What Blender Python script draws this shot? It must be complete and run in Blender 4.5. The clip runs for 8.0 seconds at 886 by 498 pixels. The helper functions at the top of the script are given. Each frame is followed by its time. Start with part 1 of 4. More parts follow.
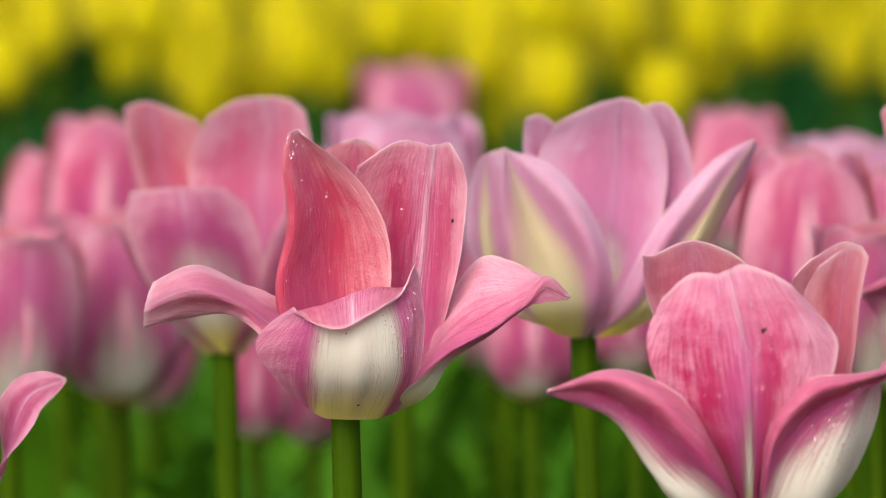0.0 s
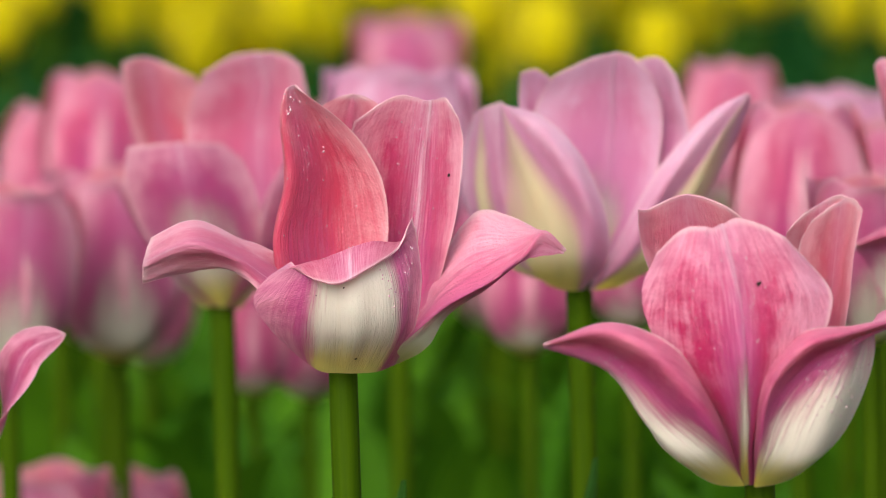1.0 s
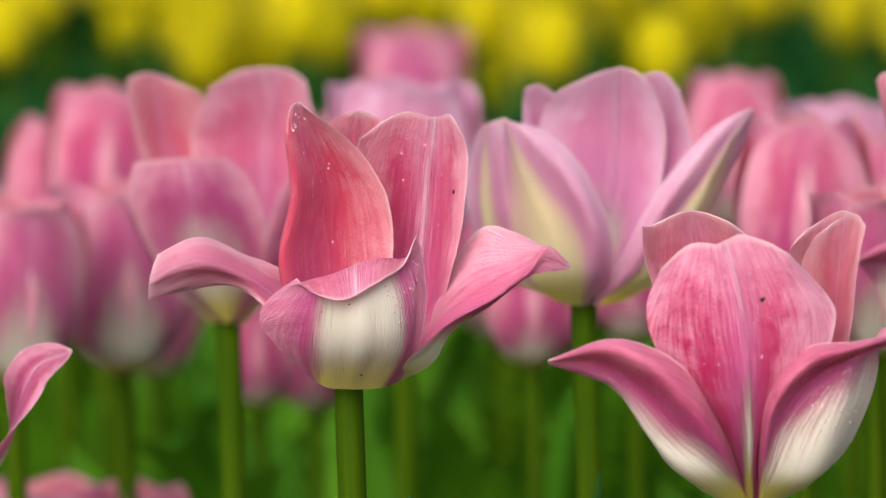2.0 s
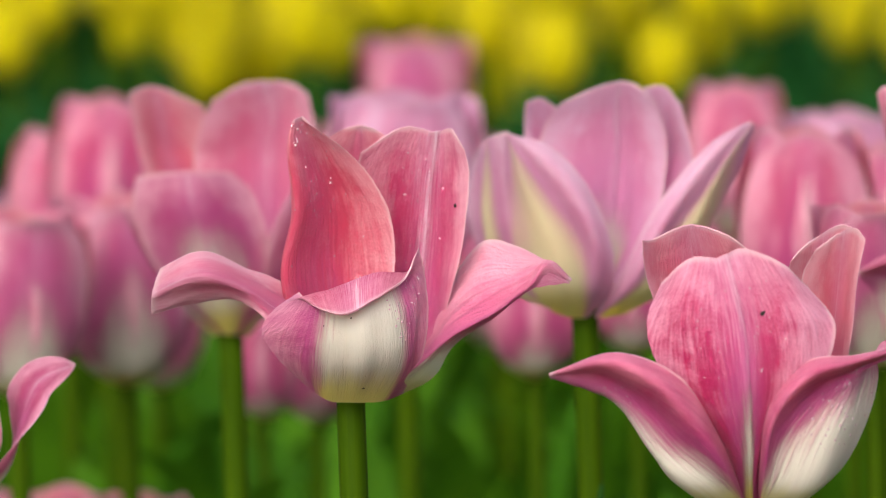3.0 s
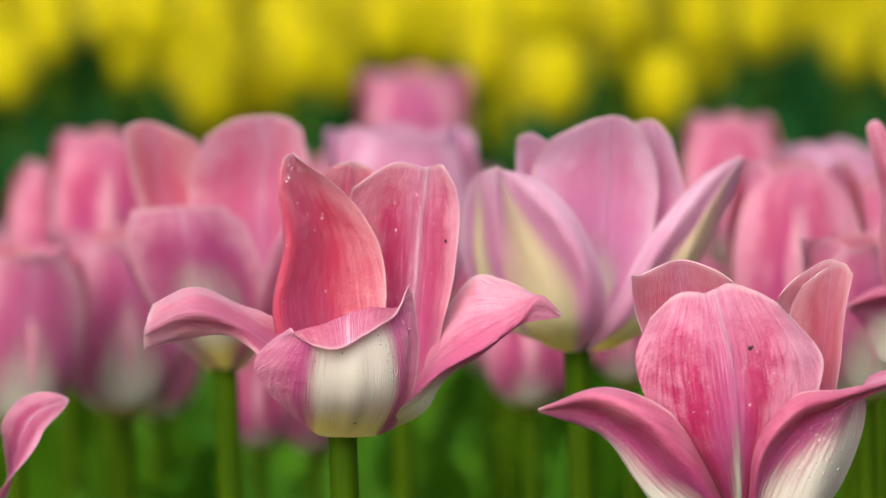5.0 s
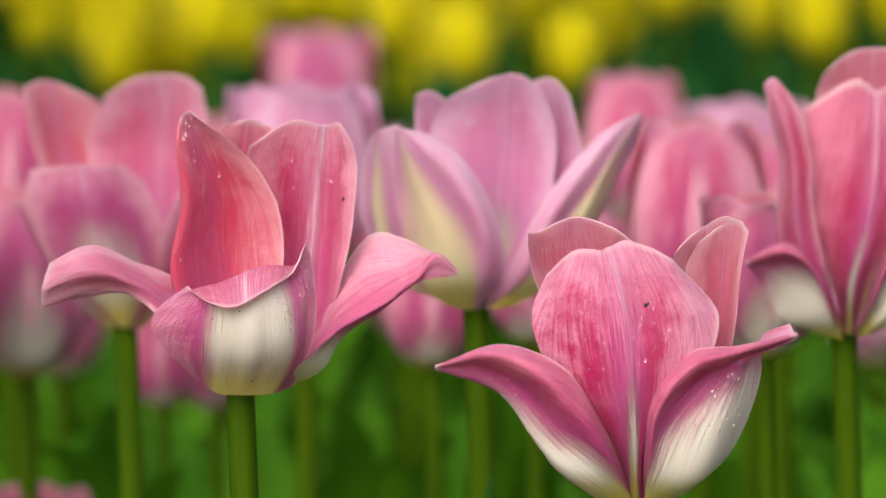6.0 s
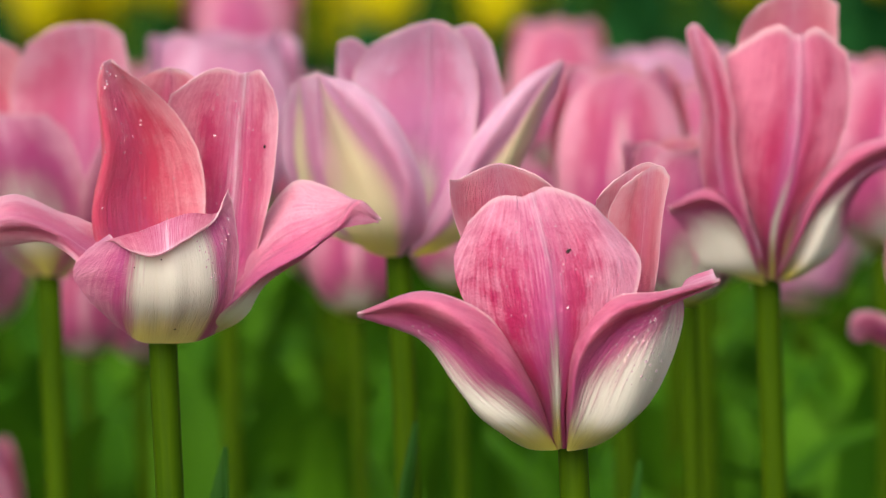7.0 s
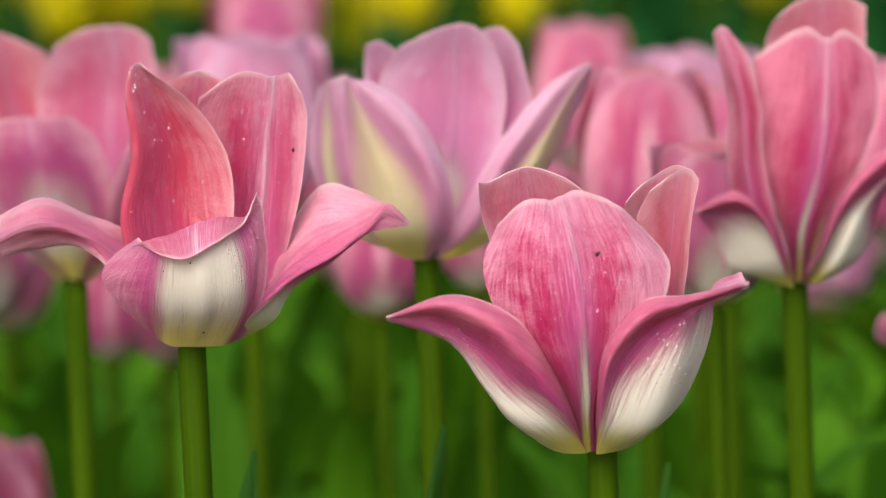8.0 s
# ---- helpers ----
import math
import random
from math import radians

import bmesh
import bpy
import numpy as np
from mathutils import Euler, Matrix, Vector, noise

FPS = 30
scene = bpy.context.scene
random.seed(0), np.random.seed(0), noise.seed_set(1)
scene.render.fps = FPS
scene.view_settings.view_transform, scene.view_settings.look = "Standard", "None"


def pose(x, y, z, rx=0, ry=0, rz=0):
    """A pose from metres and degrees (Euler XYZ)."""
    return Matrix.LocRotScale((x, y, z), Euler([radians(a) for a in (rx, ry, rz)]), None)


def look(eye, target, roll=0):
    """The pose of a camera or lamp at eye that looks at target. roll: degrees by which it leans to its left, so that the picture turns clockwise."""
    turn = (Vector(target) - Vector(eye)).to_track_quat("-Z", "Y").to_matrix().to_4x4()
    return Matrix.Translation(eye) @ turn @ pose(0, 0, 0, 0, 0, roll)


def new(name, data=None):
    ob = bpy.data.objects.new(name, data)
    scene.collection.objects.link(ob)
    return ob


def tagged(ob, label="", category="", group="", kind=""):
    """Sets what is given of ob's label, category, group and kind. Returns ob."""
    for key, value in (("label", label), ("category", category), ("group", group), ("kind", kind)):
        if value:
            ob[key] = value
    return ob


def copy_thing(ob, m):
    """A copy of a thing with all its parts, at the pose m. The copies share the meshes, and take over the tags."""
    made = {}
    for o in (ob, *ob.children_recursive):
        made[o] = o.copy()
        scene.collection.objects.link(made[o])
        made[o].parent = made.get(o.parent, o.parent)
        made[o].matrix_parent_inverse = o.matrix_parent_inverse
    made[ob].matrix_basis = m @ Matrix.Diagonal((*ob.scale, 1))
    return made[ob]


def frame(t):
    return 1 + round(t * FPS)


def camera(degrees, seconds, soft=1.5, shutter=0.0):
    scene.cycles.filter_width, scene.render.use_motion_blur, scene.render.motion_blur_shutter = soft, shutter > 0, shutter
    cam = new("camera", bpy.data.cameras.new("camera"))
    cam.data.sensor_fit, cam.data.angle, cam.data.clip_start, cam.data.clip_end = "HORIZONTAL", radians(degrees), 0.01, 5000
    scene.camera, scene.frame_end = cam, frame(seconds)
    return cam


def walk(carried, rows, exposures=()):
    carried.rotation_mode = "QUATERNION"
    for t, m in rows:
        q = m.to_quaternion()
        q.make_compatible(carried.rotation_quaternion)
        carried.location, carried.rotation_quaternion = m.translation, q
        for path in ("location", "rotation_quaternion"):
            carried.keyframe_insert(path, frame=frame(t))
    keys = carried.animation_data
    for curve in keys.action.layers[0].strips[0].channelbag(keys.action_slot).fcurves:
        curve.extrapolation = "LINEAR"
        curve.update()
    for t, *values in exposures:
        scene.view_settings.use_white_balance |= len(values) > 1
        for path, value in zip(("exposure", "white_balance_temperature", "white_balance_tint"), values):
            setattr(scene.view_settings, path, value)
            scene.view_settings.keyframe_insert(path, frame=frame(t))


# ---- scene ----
# ---- camera ----
cam = camera(10, 8.0, soft=0.55)
cam.data.dof.use_dof = True
cam.data.dof.focus_distance = 1.185
cam.data.dof.aperture_fstop = 14.5

# seconds, pose of the eye, roll in degrees
PATH = [
    (0, pose(0.0062, 0.0115, 0.5023, 86.008, 0, 0.291), 0.353),
    (0.2, pose(0.0061, 0.0102, 0.5024, 85.982, 0, 0.221), 0.329),
    (0.3, pose(0.0060, 0.0095, 0.5024, 85.958, 0, 0.219), 0.317),
    (0.5, pose(0.0058, 0.0082, 0.5025, 85.835, 0, 0.225), 0.294),
    (0.7, pose(0.0058, 0.0066, 0.5030, 85.670, 0, 0.231), 0.241),
    (0.8, pose(0.0058, 0.0058, 0.5032, 85.573, 0, 0.245), 0.215),
    (1, pose(0.0058, 0.0042, 0.5037, 85.450, 0, 0.229), 0.163),
    (1.2, pose(0.0058, 0.0031, 0.5046, 85.422, 0, 0.249), 0.119),
    (1.5, pose(0.0057, 0.0014, 0.5058, 85.450, 0, 0.244), 0.054),
    (2, pose(0.0054, -0.0006, 0.5071, 85.491, 0, 0.265), 0.008),
    (2.2, pose(0.0056, -0.0015, 0.5076, 85.535, 0, 0.273), -0.007),
    (3.3, pose(0.0065, -0.0065, 0.5101, 85.565, 0, 0.350), -0.091),
    (3.5, pose(0.0067, -0.0074, 0.5105, 85.600, 0, 0.373), -0.107),
    (4, pose(0.0074, -0.0095, 0.5116, 85.662, 0, 0.368), -0.176),
    (4.2, pose(0.0079, -0.0100, 0.5117, 85.678, 0, 0.398), -0.187),
    (5.3, pose(0.0110, -0.0126, 0.5124, 85.872, 0, 0.366), -0.248),
    (5.4, pose(0.0113, -0.0128, 0.5124, 85.838, 0, 0.310), -0.254),
    (5.5, pose(0.0116, -0.0130, 0.5125, 85.777, 0, 0.247), -0.259),
    (5.6, pose(0.0122, -0.0131, 0.5123, 85.692, 0, 0.116), -0.259),
    (5.7, pose(0.0127, -0.0132, 0.5122, 85.617, 0, 0.003), -0.259),
    (5.8, pose(0.0132, -0.0132, 0.5120, 85.516, 0, -0.206), -0.259),
    (5.9, pose(0.0138, -0.0133, 0.5118, 85.460, 0, -0.358), -0.259),
    (6, pose(0.0143, -0.0133, 0.5117, 85.393, 0, -0.571), -0.259),
    (6.1, pose(0.0146, -0.0132, 0.5116, 85.358, 0, -0.721), -0.276),
    (6.2, pose(0.0149, -0.0132, 0.5114, 85.294, 0, -0.907), -0.292),
    (6.3, pose(0.0151, -0.0131, 0.5113, 85.236, 0, -1.009), -0.308),
    (6.4, pose(0.0154, -0.0130, 0.5112, 85.132, 0, -1.144), -0.325),
    (6.5, pose(0.0156, -0.0129, 0.5111, 85.075, 0, -1.217), -0.341),
    (6.6, pose(0.0156, -0.0128, 0.5111, 84.990, 0, -1.299), -0.365),
    (6.7, pose(0.0156, -0.0127, 0.5111, 84.938, 0, -1.326), -0.389),
    (6.8, pose(0.0155, -0.0126, 0.5111, 84.873, 0, -1.366), -0.413),
    (6.9, pose(0.0155, -0.0124, 0.5111, 84.841, 0, -1.380), -0.438),
    (7, pose(0.0155, -0.0123, 0.5112, 84.808, 0, -1.396), -0.462),
    (7.2, pose(0.0152, -0.0124, 0.5113, 84.794, 0, -1.378), -0.488),
    (7.5, pose(0.0147, -0.0125, 0.5116, 84.772, 0, -1.292), -0.528),
    (7.8, pose(0.0138, -0.0124, 0.5120, 84.778, 0, -1.217), -0.539),
    (8, pose(0.0132, -0.0124, 0.5122, 84.800, 0, -1.179), -0.547),
]
walk(cam, [(t, m @ pose(0, 0, 0, 0, 0, roll)) for t, m, roll in PATH])

# ---- light: a bright overcast sky with a soft, wide sun ----
world = bpy.data.worlds.new("overcast_sky")
scene.world = world
world.use_nodes = True
wn = world.node_tree
sky = wn.nodes.new("ShaderNodeTexSky")
sky.sky_type = "NISHITA"
sky.sun_disc = False
sky.sun_elevation = radians(43)
sky.sun_rotation = radians(203)
sky.dust_density = 4.0
sky.air_density = 1.0
wn.links.new(sky.outputs[0], wn.nodes["Background"].inputs[0])
wn.nodes["Background"].inputs[1].default_value = 0.15
sun = new("sun", bpy.data.lights.new("sun", "SUN"))
sun.data.energy = 3.0
sun.data.angle = radians(85)
sun.data.color = (1.0, 0.97, 0.96)
sun.matrix_world = look((-0.9, -2.5, 2.5), (0, 0, 0))
scene.view_settings.exposure = 0.44


# ---- materials ----
class Nodes:
    """Short hand for a material's node tree."""

    def __init__(self, name):
        self.mat = bpy.data.materials.new(name)
        self.mat.use_nodes = True
        self.t = self.mat.node_tree
        self.bsdf = self.t.nodes["Principled BSDF"]
        self.out = self.t.nodes["Material Output"]

    def add(self, kind, **settings):
        n = self.t.nodes.new(kind)
        for k, v in settings.items():
            if k == "op":
                n.operation = v
            elif k == "blend":
                n.blend_type = v
        return n

    def link(self, a, b):
        if isinstance(a, (int, float)):
            b.default_value = a
        elif isinstance(a, tuple):
            b.default_value = (*a, 1.0) if len(a) == 3 and len(b.default_value) == 4 else a
        else:
            self.t.links.new(a, b)

    def math(self, op, a, b=0.0, c=0.0, clamp=False):
        n = self.add("ShaderNodeMath", op=op)
        n.use_clamp = clamp
        for i, v in enumerate((a, b, c)):
            self.link(v, n.inputs[i])
        return n.outputs[0]

    def step(self, x, lo, hi):
        n = self.add("ShaderNodeMapRange")
        n.interpolation_type = "SMOOTHSTEP"
        for i, v in enumerate((x, lo, hi)):
            self.link(v, n.inputs[i])
        return n.outputs[0]

    def mix(self, fac, a, b):
        n = self.add("ShaderNodeMixRGB")
        for i, v in enumerate((fac, a, b)):
            self.link(v, n.inputs[i])
        return n.outputs[0]

    def noise(self, vec, scale, detail=3.0, rough=0.5, dist=0.0):
        n = self.add("ShaderNodeTexNoise")
        if vec is not None:
            self.link(vec, n.inputs["Vector"])
        n.inputs["Scale"].default_value = scale
        n.inputs["Detail"].default_value = detail
        n.inputs["Roughness"].default_value = rough
        n.inputs["Distortion"].default_value = dist
        return n.outputs["Fac"]

    def xyz(self, x, y, z):
        n = self.add("ShaderNodeCombineXYZ")
        for i, v in enumerate((x, y, z)):
            self.link(v, n.inputs[i])
        return n.outputs[0]

    def bump(self, height, strength, distance):
        n = self.add("ShaderNodeBump")
        n.inputs["Strength"].default_value = strength
        n.inputs["Distance"].default_value = distance
        self.link(height, n.inputs["Height"])
        self.link(n.outputs[0], self.bsdf.inputs["Normal"])
        return n.outputs[0]

    def through_light(self, colour, share, normal=None):
        """Lets a share of the light pass through a thin blade or petal."""
        tr = self.add("ShaderNodeBsdfTranslucent")
        self.link(colour, tr.inputs["Color"])
        if normal is not None:
            self.link(normal, tr.inputs["Normal"])
        mix = self.add("ShaderNodeMixShader")
        mix.inputs[0].default_value = share
        self.link(self.bsdf.outputs[0], mix.inputs[1])
        self.link(tr.outputs[0], mix.inputs[2])
        self.link(mix.outputs[0], self.out.inputs[0])


def petal_skin(name, deep, light, white=(0.0, 0.0), base=(0.85, 0.84, 0.70), edge_pink=0.45, power=2.8, flush=(0.55, 0.09, 0.30),
               rib=0.5, rough=0.33, share=0.45, glow=(1.0, 0.60, 0.70), gloss=0.28):
    """A petal's face: pink deepening to the middle, lighter at the rim, running into a pale base in fine fibres.
    white: how far along the petal the pale base starts to fade and has gone; edge_pink: how far the rim's pink runs down."""
    k = Nodes(name)
    uv = k.add("ShaderNodeUVMap").outputs[0]
    sep = k.add("ShaderNodeSeparateXYZ")
    k.link(uv, sep.inputs[0])
    v, u = sep.outputs[0], sep.outputs[1]
    rnd = k.add("ShaderNodeObjectInfo").outputs["Random"]
    off = k.math("MULTIPLY", rnd, 37.0)
    side = k.math("ABSOLUTE", k.math("MULTIPLY_ADD", v, 2.0, -1.0))
    fan = k.math("DIVIDE", k.math("SUBTRACT", v, 0.5), k.math("MULTIPLY_ADD", u, -0.75, 1.30))
    fibre = k.noise(k.xyz(k.math("MULTIPLY", fan, 60.0), k.math("MULTIPLY", u, 2.2), off), 1.6, 4.0, 0.62)
    vein = k.noise(k.xyz(k.math("MULTIPLY", fan, 26.0), k.math("MULTIPLY", u, 1.4), off), 1.0, 3.0, 0.55, 0.3)
    cloud = k.noise(k.xyz(k.math("MULTIPLY", v, 3.0), k.math("MULTIPLY", u, 2.5), off), 1.0, 3.0, 0.5)
    # rim light, middle deep, fine veins fanning out
    hair = k.noise(k.xyz(k.math("MULTIPLY", fan, 74.0), k.math("MULTIPLY", u, 5.5), off), 1.3, 3.0, 0.6)
    blot = k.noise(k.xyz(k.math("MULTIPLY", v, 9.0), k.math("MULTIPLY", u, 11.0), off), 1.0, 5.0, 0.65)
    spread = k.math("ADD", side, k.math("MULTIPLY", k.math("SUBTRACT", cloud, 0.5), 0.9))
    spread = k.math("ADD", spread, k.math("MULTIPLY", k.math("SUBTRACT", fibre, 0.5), 0.55))
    spread = k.math("ADD", spread, k.math("MULTIPLY", k.math("SUBTRACT", u, 0.6), 0.45))
    rim = k.step(spread, 0.32, 0.95)
    tip = k.step(u, 0.60, 1.0)
    lightness = k.math("MAXIMUM", rim, k.math("MULTIPLY", tip, 0.7))
    lightness = k.math("MULTIPLY_ADD", lightness, 0.85, k.math("MULTIPLY", k.math("SUBTRACT", vein, 0.5), 0.55))
    lightness = k.math("ADD", lightness, k.math("MULTIPLY", k.math("SUBTRACT", k.step(hair, 0.34, 0.66), 0.5), 0.30))
    grain = k.noise(k.xyz(k.math("MULTIPLY", v, 95.0), k.math("MULTIPLY", u, 120.0), off), 1.0, 2.0, 0.6)
    lightness = k.math("ADD", lightness, k.math("MULTIPLY", k.math("SUBTRACT", grain, 0.5), 0.7))
    lightness = k.math("ADD", lightness, k.math("MULTIPLY", k.math("SUBTRACT", blot, 0.5), 1.3), clamp=True)
    col = k.mix(lightness, deep, light)
    edge = k.math("MAXIMUM", k.step(side, 0.95, 0.99), k.step(u, 0.965, 0.995))
    col = k.mix(k.math("MULTIPLY", edge, 0.65 if rib or white[1] else 0.0), col, (0.92, 0.70, 0.70))
    # magenta flush and pale streaks along the middle rib
    mid = k.math("SUBTRACT", 1.0, k.step(side, 0.0, 0.42))
    streak = k.math("MULTIPLY", mid, k.step(fibre, 0.46, 0.62))
    col = k.mix(k.math("MULTIPLY", mid, 0.30), col, flush)
    col = k.mix(k.math("MULTIPLY", streak, rib), col, (0.86, 0.55, 0.68))
    ribline = k.math("MULTIPLY", k.math("SUBTRACT", 1.0, k.step(side, 0.01, 0.06)), k.step(fibre, 0.35, 0.6))
    col = k.mix(k.math("MULTIPLY", ribline, rib), col, (0.9, 0.7, 0.78))
    if white[1] > 0:
        reach = k.math("ADD", u, k.math("MULTIPLY", k.math("POWER", side, power), edge_pink))
        reach = k.math("ADD", reach, k.math("MULTIPLY", k.math("SUBTRACT", fibre, 0.5), 0.55))
        reach = k.math("ADD", reach, k.math("MULTIPLY", k.math("SUBTRACT", cloud, 0.5), 0.22))
        gone = k.step(reach, white[0], white[1])
        zone = k.math("MULTIPLY", gone, k.math("SUBTRACT", 1.0, k.step(reach, white[1], white[1] + 0.35)))
        col = k.mix(k.math("MULTIPLY", zone, 0.6), col, flush)
        pale = k.mix(k.step(k.math("ADD", u, k.math("MULTIPLY", k.math("SUBTRACT", fibre, 0.5), 0.12)), 0.04, 0.24), (0.72, 0.58, 0.05), base)
        pale = k.mix(k.math("MULTIPLY", k.step(vein, 0.45, 0.8), 0.2), pale, (0.66, 0.62, 0.36))
        col = k.mix(gone, pale, col)
    k.link(col, k.bsdf.inputs["Base Color"])
    k.bsdf.inputs["Roughness"].default_value = rough
    k.bsdf.inputs["Specular IOR Level"].default_value = gloss
    k.bsdf.inputs["Sheen Weight"].default_value = 0.08
    k.bsdf.inputs["Sheen Roughness"].default_value = 0.4
    wrinkle = k.noise(k.xyz(k.math("MULTIPLY", fan, 30.0), k.math("MULTIPLY", u, 14.0), off), 1.0, 4.0, 0.6, 0.6)
    relief = k.math("ADD", k.math("MULTIPLY", fibre, 0.5), k.math("MULTIPLY", wrinkle, 0.85))
    relief = k.math("ADD", relief, k.math("MULTIPLY", hair, 0.6))
    relief = k.math("ADD", relief, k.math("MULTIPLY", grain, 0.35))
    if white[1] > 0:      # the pale base is smoother than the pink
        relief = k.math("MULTIPLY", relief, k.math("MULTIPLY_ADD", gone, 0.75, 0.25))
    nrm = k.bump(relief, 0.75, 0.0009)
    lit = k.mix(0.45, col, glow)
    if white[1] > 0:
        lit = k.mix(gone, base, lit)
    k.through_light(lit, share, nrm)
    return k.mat


def green_skin(name, a, b, rough=0.45, share=0.2, stretch=(24.0, 1.2), gloss=0.15):
    k = Nodes(name)
    uv = k.add("ShaderNodeUVMap").outputs[0]
    sep = k.add("ShaderNodeSeparateXYZ")
    k.link(uv, sep.inputs[0])
    rnd = k.add("ShaderNodeObjectInfo").outputs["Random"]
    isl = k.add("ShaderNodeNewGeometry").outputs["Random Per Island"]
    off = k.math("MULTIPLY", k.math("ADD", rnd, isl), 23.0)
    vein = k.noise(k.xyz(k.math("MULTIPLY", sep.outputs[0], stretch[0]), k.math("MULTIPLY", sep.outputs[1], stretch[1]), off), 1.5, 3.0, 0.6)
    cloud = k.noise(k.xyz(sep.outputs[0], k.math("MULTIPLY", sep.outputs[1], 3.0), off), 1.6, 3.0, 0.5)
    f = k.math("ADD", k.math("MULTIPLY", vein, 0.55), k.math("MULTIPLY", cloud, 0.55))
    f = k.math("ADD", f, k.math("MULTIPLY", k.math("SUBTRACT", isl, 0.5), 0.5), clamp=True)
    col = k.mix(k.step(f, 0.25, 0.85), a, b)
    k.link(col, k.bsdf.inputs["Base Color"])
    k.bsdf.inputs["Roughness"].default_value = rough
    k.bsdf.inputs["Specular IOR Level"].default_value = gloss
    nrm = k.bump(vein, 0.3, 0.0005)
    k.through_light(col, share, nrm)
    return k.mat


DEEP, LIGHT = (0.52, 0.035, 0.160), (0.87, 0.410, 0.550)
PINK_OUT = petal_skin("pink_petal_outer", DEEP, LIGHT, (0.16, 0.42))
WEDGE_OUT = petal_skin("wedge_petal_outer", (0.48, 0.020, 0.118), LIGHT, (0.26, 0.52), edge_pink=1.0, power=1.2)
PINK_IN = petal_skin("pink_petal_inner", (0.54, 0.038, 0.128), (0.82, 0.36, 0.47), (0.06, 0.20), edge_pink=0.2)
RIBBED_IN = petal_skin("ribbed_petal_inner", (0.63, 0.060, 0.185), (0.89, 0.42, 0.52), (0.06, 0.20), edge_pink=0.2, rib=0.8)
ROSY_IN = petal_skin("rosy_petal_inner", (0.74, 0.16, 0.30), (0.88, 0.46, 0.58), (0.06, 0.20), edge_pink=0.2, rib=0.6)
BAND_IN = petal_skin("striped_petal_inner", (0.72, 0.160, 0.29), (0.90, 0.48, 0.57), (0.06, 0.20), edge_pink=0.2, rib=0.25)
SALMON = petal_skin("salmon_petal_inner", (0.70, 0.075, 0.150), (0.91, 0.43, 0.48), (0.04, 0.12), edge_pink=0.2, rib=0.0)
WHITE_OUT = petal_skin("flamed_petal_outer", (0.50, 0.056, 0.22), (0.80, 0.36, 0.50), (0.72, 1.22), base=(0.79, 0.79, 0.66), edge_pink=2.3, power=2.0)
HALF_OUT = petal_skin("half_white_petal_outer", (0.44, 0.026, 0.13), (0.74, 0.22, 0.35), (0.46, 0.86), edge_pink=1.3, power=1.5)
BED_OUT = petal_skin("bed_petal_outer", (0.61, 0.110, 0.27), (0.88, 0.48, 0.60), (0.30, 0.62), edge_pink=0.5, power=2.0)
PALE_OUT = petal_skin("pale_petal_outer", (0.72, 0.26, 0.45), (0.84, 0.54, 0.71), (0.10, 0.35), flush=(0.66, 0.22, 0.46))
CREAM_OUT = petal_skin("cream_petal_outer", (0.74, 0.31, 0.50), (0.87, 0.57, 0.71), (0.50, 1.2), base=(0.80, 0.71, 0.42), edge_pink=2.2, power=1.3, flush=(0.72, 0.33, 0.54))
TURNED_IN = petal_skin("turned_petal_inner", (0.72, 0.160, 0.29), (0.90, 0.48, 0.57), (0.26, 0.46), edge_pink=0.6, power=1.0, rib=0.0)
TALL_OUT = petal_skin("tall_petal_outer", (0.45, 0.020, 0.105), (0.78, 0.26, 0.38), (0.24, 0.50), edge_pink=1.0, power=1.2)
BLUSH_IN = petal_skin("blush_petal_inner", (0.80, 0.17, 0.25), (0.91, 0.45, 0.50), (0.06, 0.20), edge_pink=0.2, rib=0.2)
SOFT_OUT = petal_skin("soft_petal_outer", (0.56, 0.06, 0.18), LIGHT, (0.16, 0.42), rib=0.12)
DUSK_OUT = petal_skin("dusky_petal_outer", (0.52, 0.065, 0.22), (0.84, 0.42, 0.55), (0.20, 0.62), edge_pink=0.5)
YELLOW = petal_skin("yellow_petal", (0.68, 0.60, 0.003), (0.78, 0.70, 0.006), flush=(0.64, 0.55, 0.003), rib=0.0, glow=(1.0, 0.86, 0.0), gloss=0.08)
STEM = green_skin("tulip_stem_skin", (0.016, 0.046, 0.001), (0.048, 0.090, 0.001), 0.5, 0.05, (8.0, 3.0), 0.04)
# far copy of the leaf green, shade among the yellow tulips put into its colour
SHADED_FAR_FOLIAGE = green_skin("far_bed_shaded_foliage_skin", (0.006, 0.048, 0.010), (0.016, 0.090, 0.018), 0.6, 0.2, gloss=0.05)
LEAF = green_skin("tulip_leaf_skin", (0.010, 0.045, 0.004), (0.028, 0.095, 0.008), 0.5, 0.22, gloss=0.06)
FOLIAGE = green_skin("bed_foliage_skin", (0.030, 0.110, 0.004), (0.068, 0.185, 0.006), 0.6, 0.25, gloss=0.05)


def plain_skin(name, colour, rough, transmission=0.0):
    k = Nodes(name)
    k.link(colour, k.bsdf.inputs["Base Color"])
    k.bsdf.inputs["Roughness"].default_value = rough
    k.bsdf.inputs["Transmission Weight"].default_value = transmission
    k.bsdf.inputs["IOR"].default_value = 1.33
    return k.mat


DEW = plain_skin("dew_water", (0.93, 0.62, 0.68), 0.06, 0.3)
SPECK = plain_skin("dark_speck", (0.02, 0.012, 0.01), 0.6)


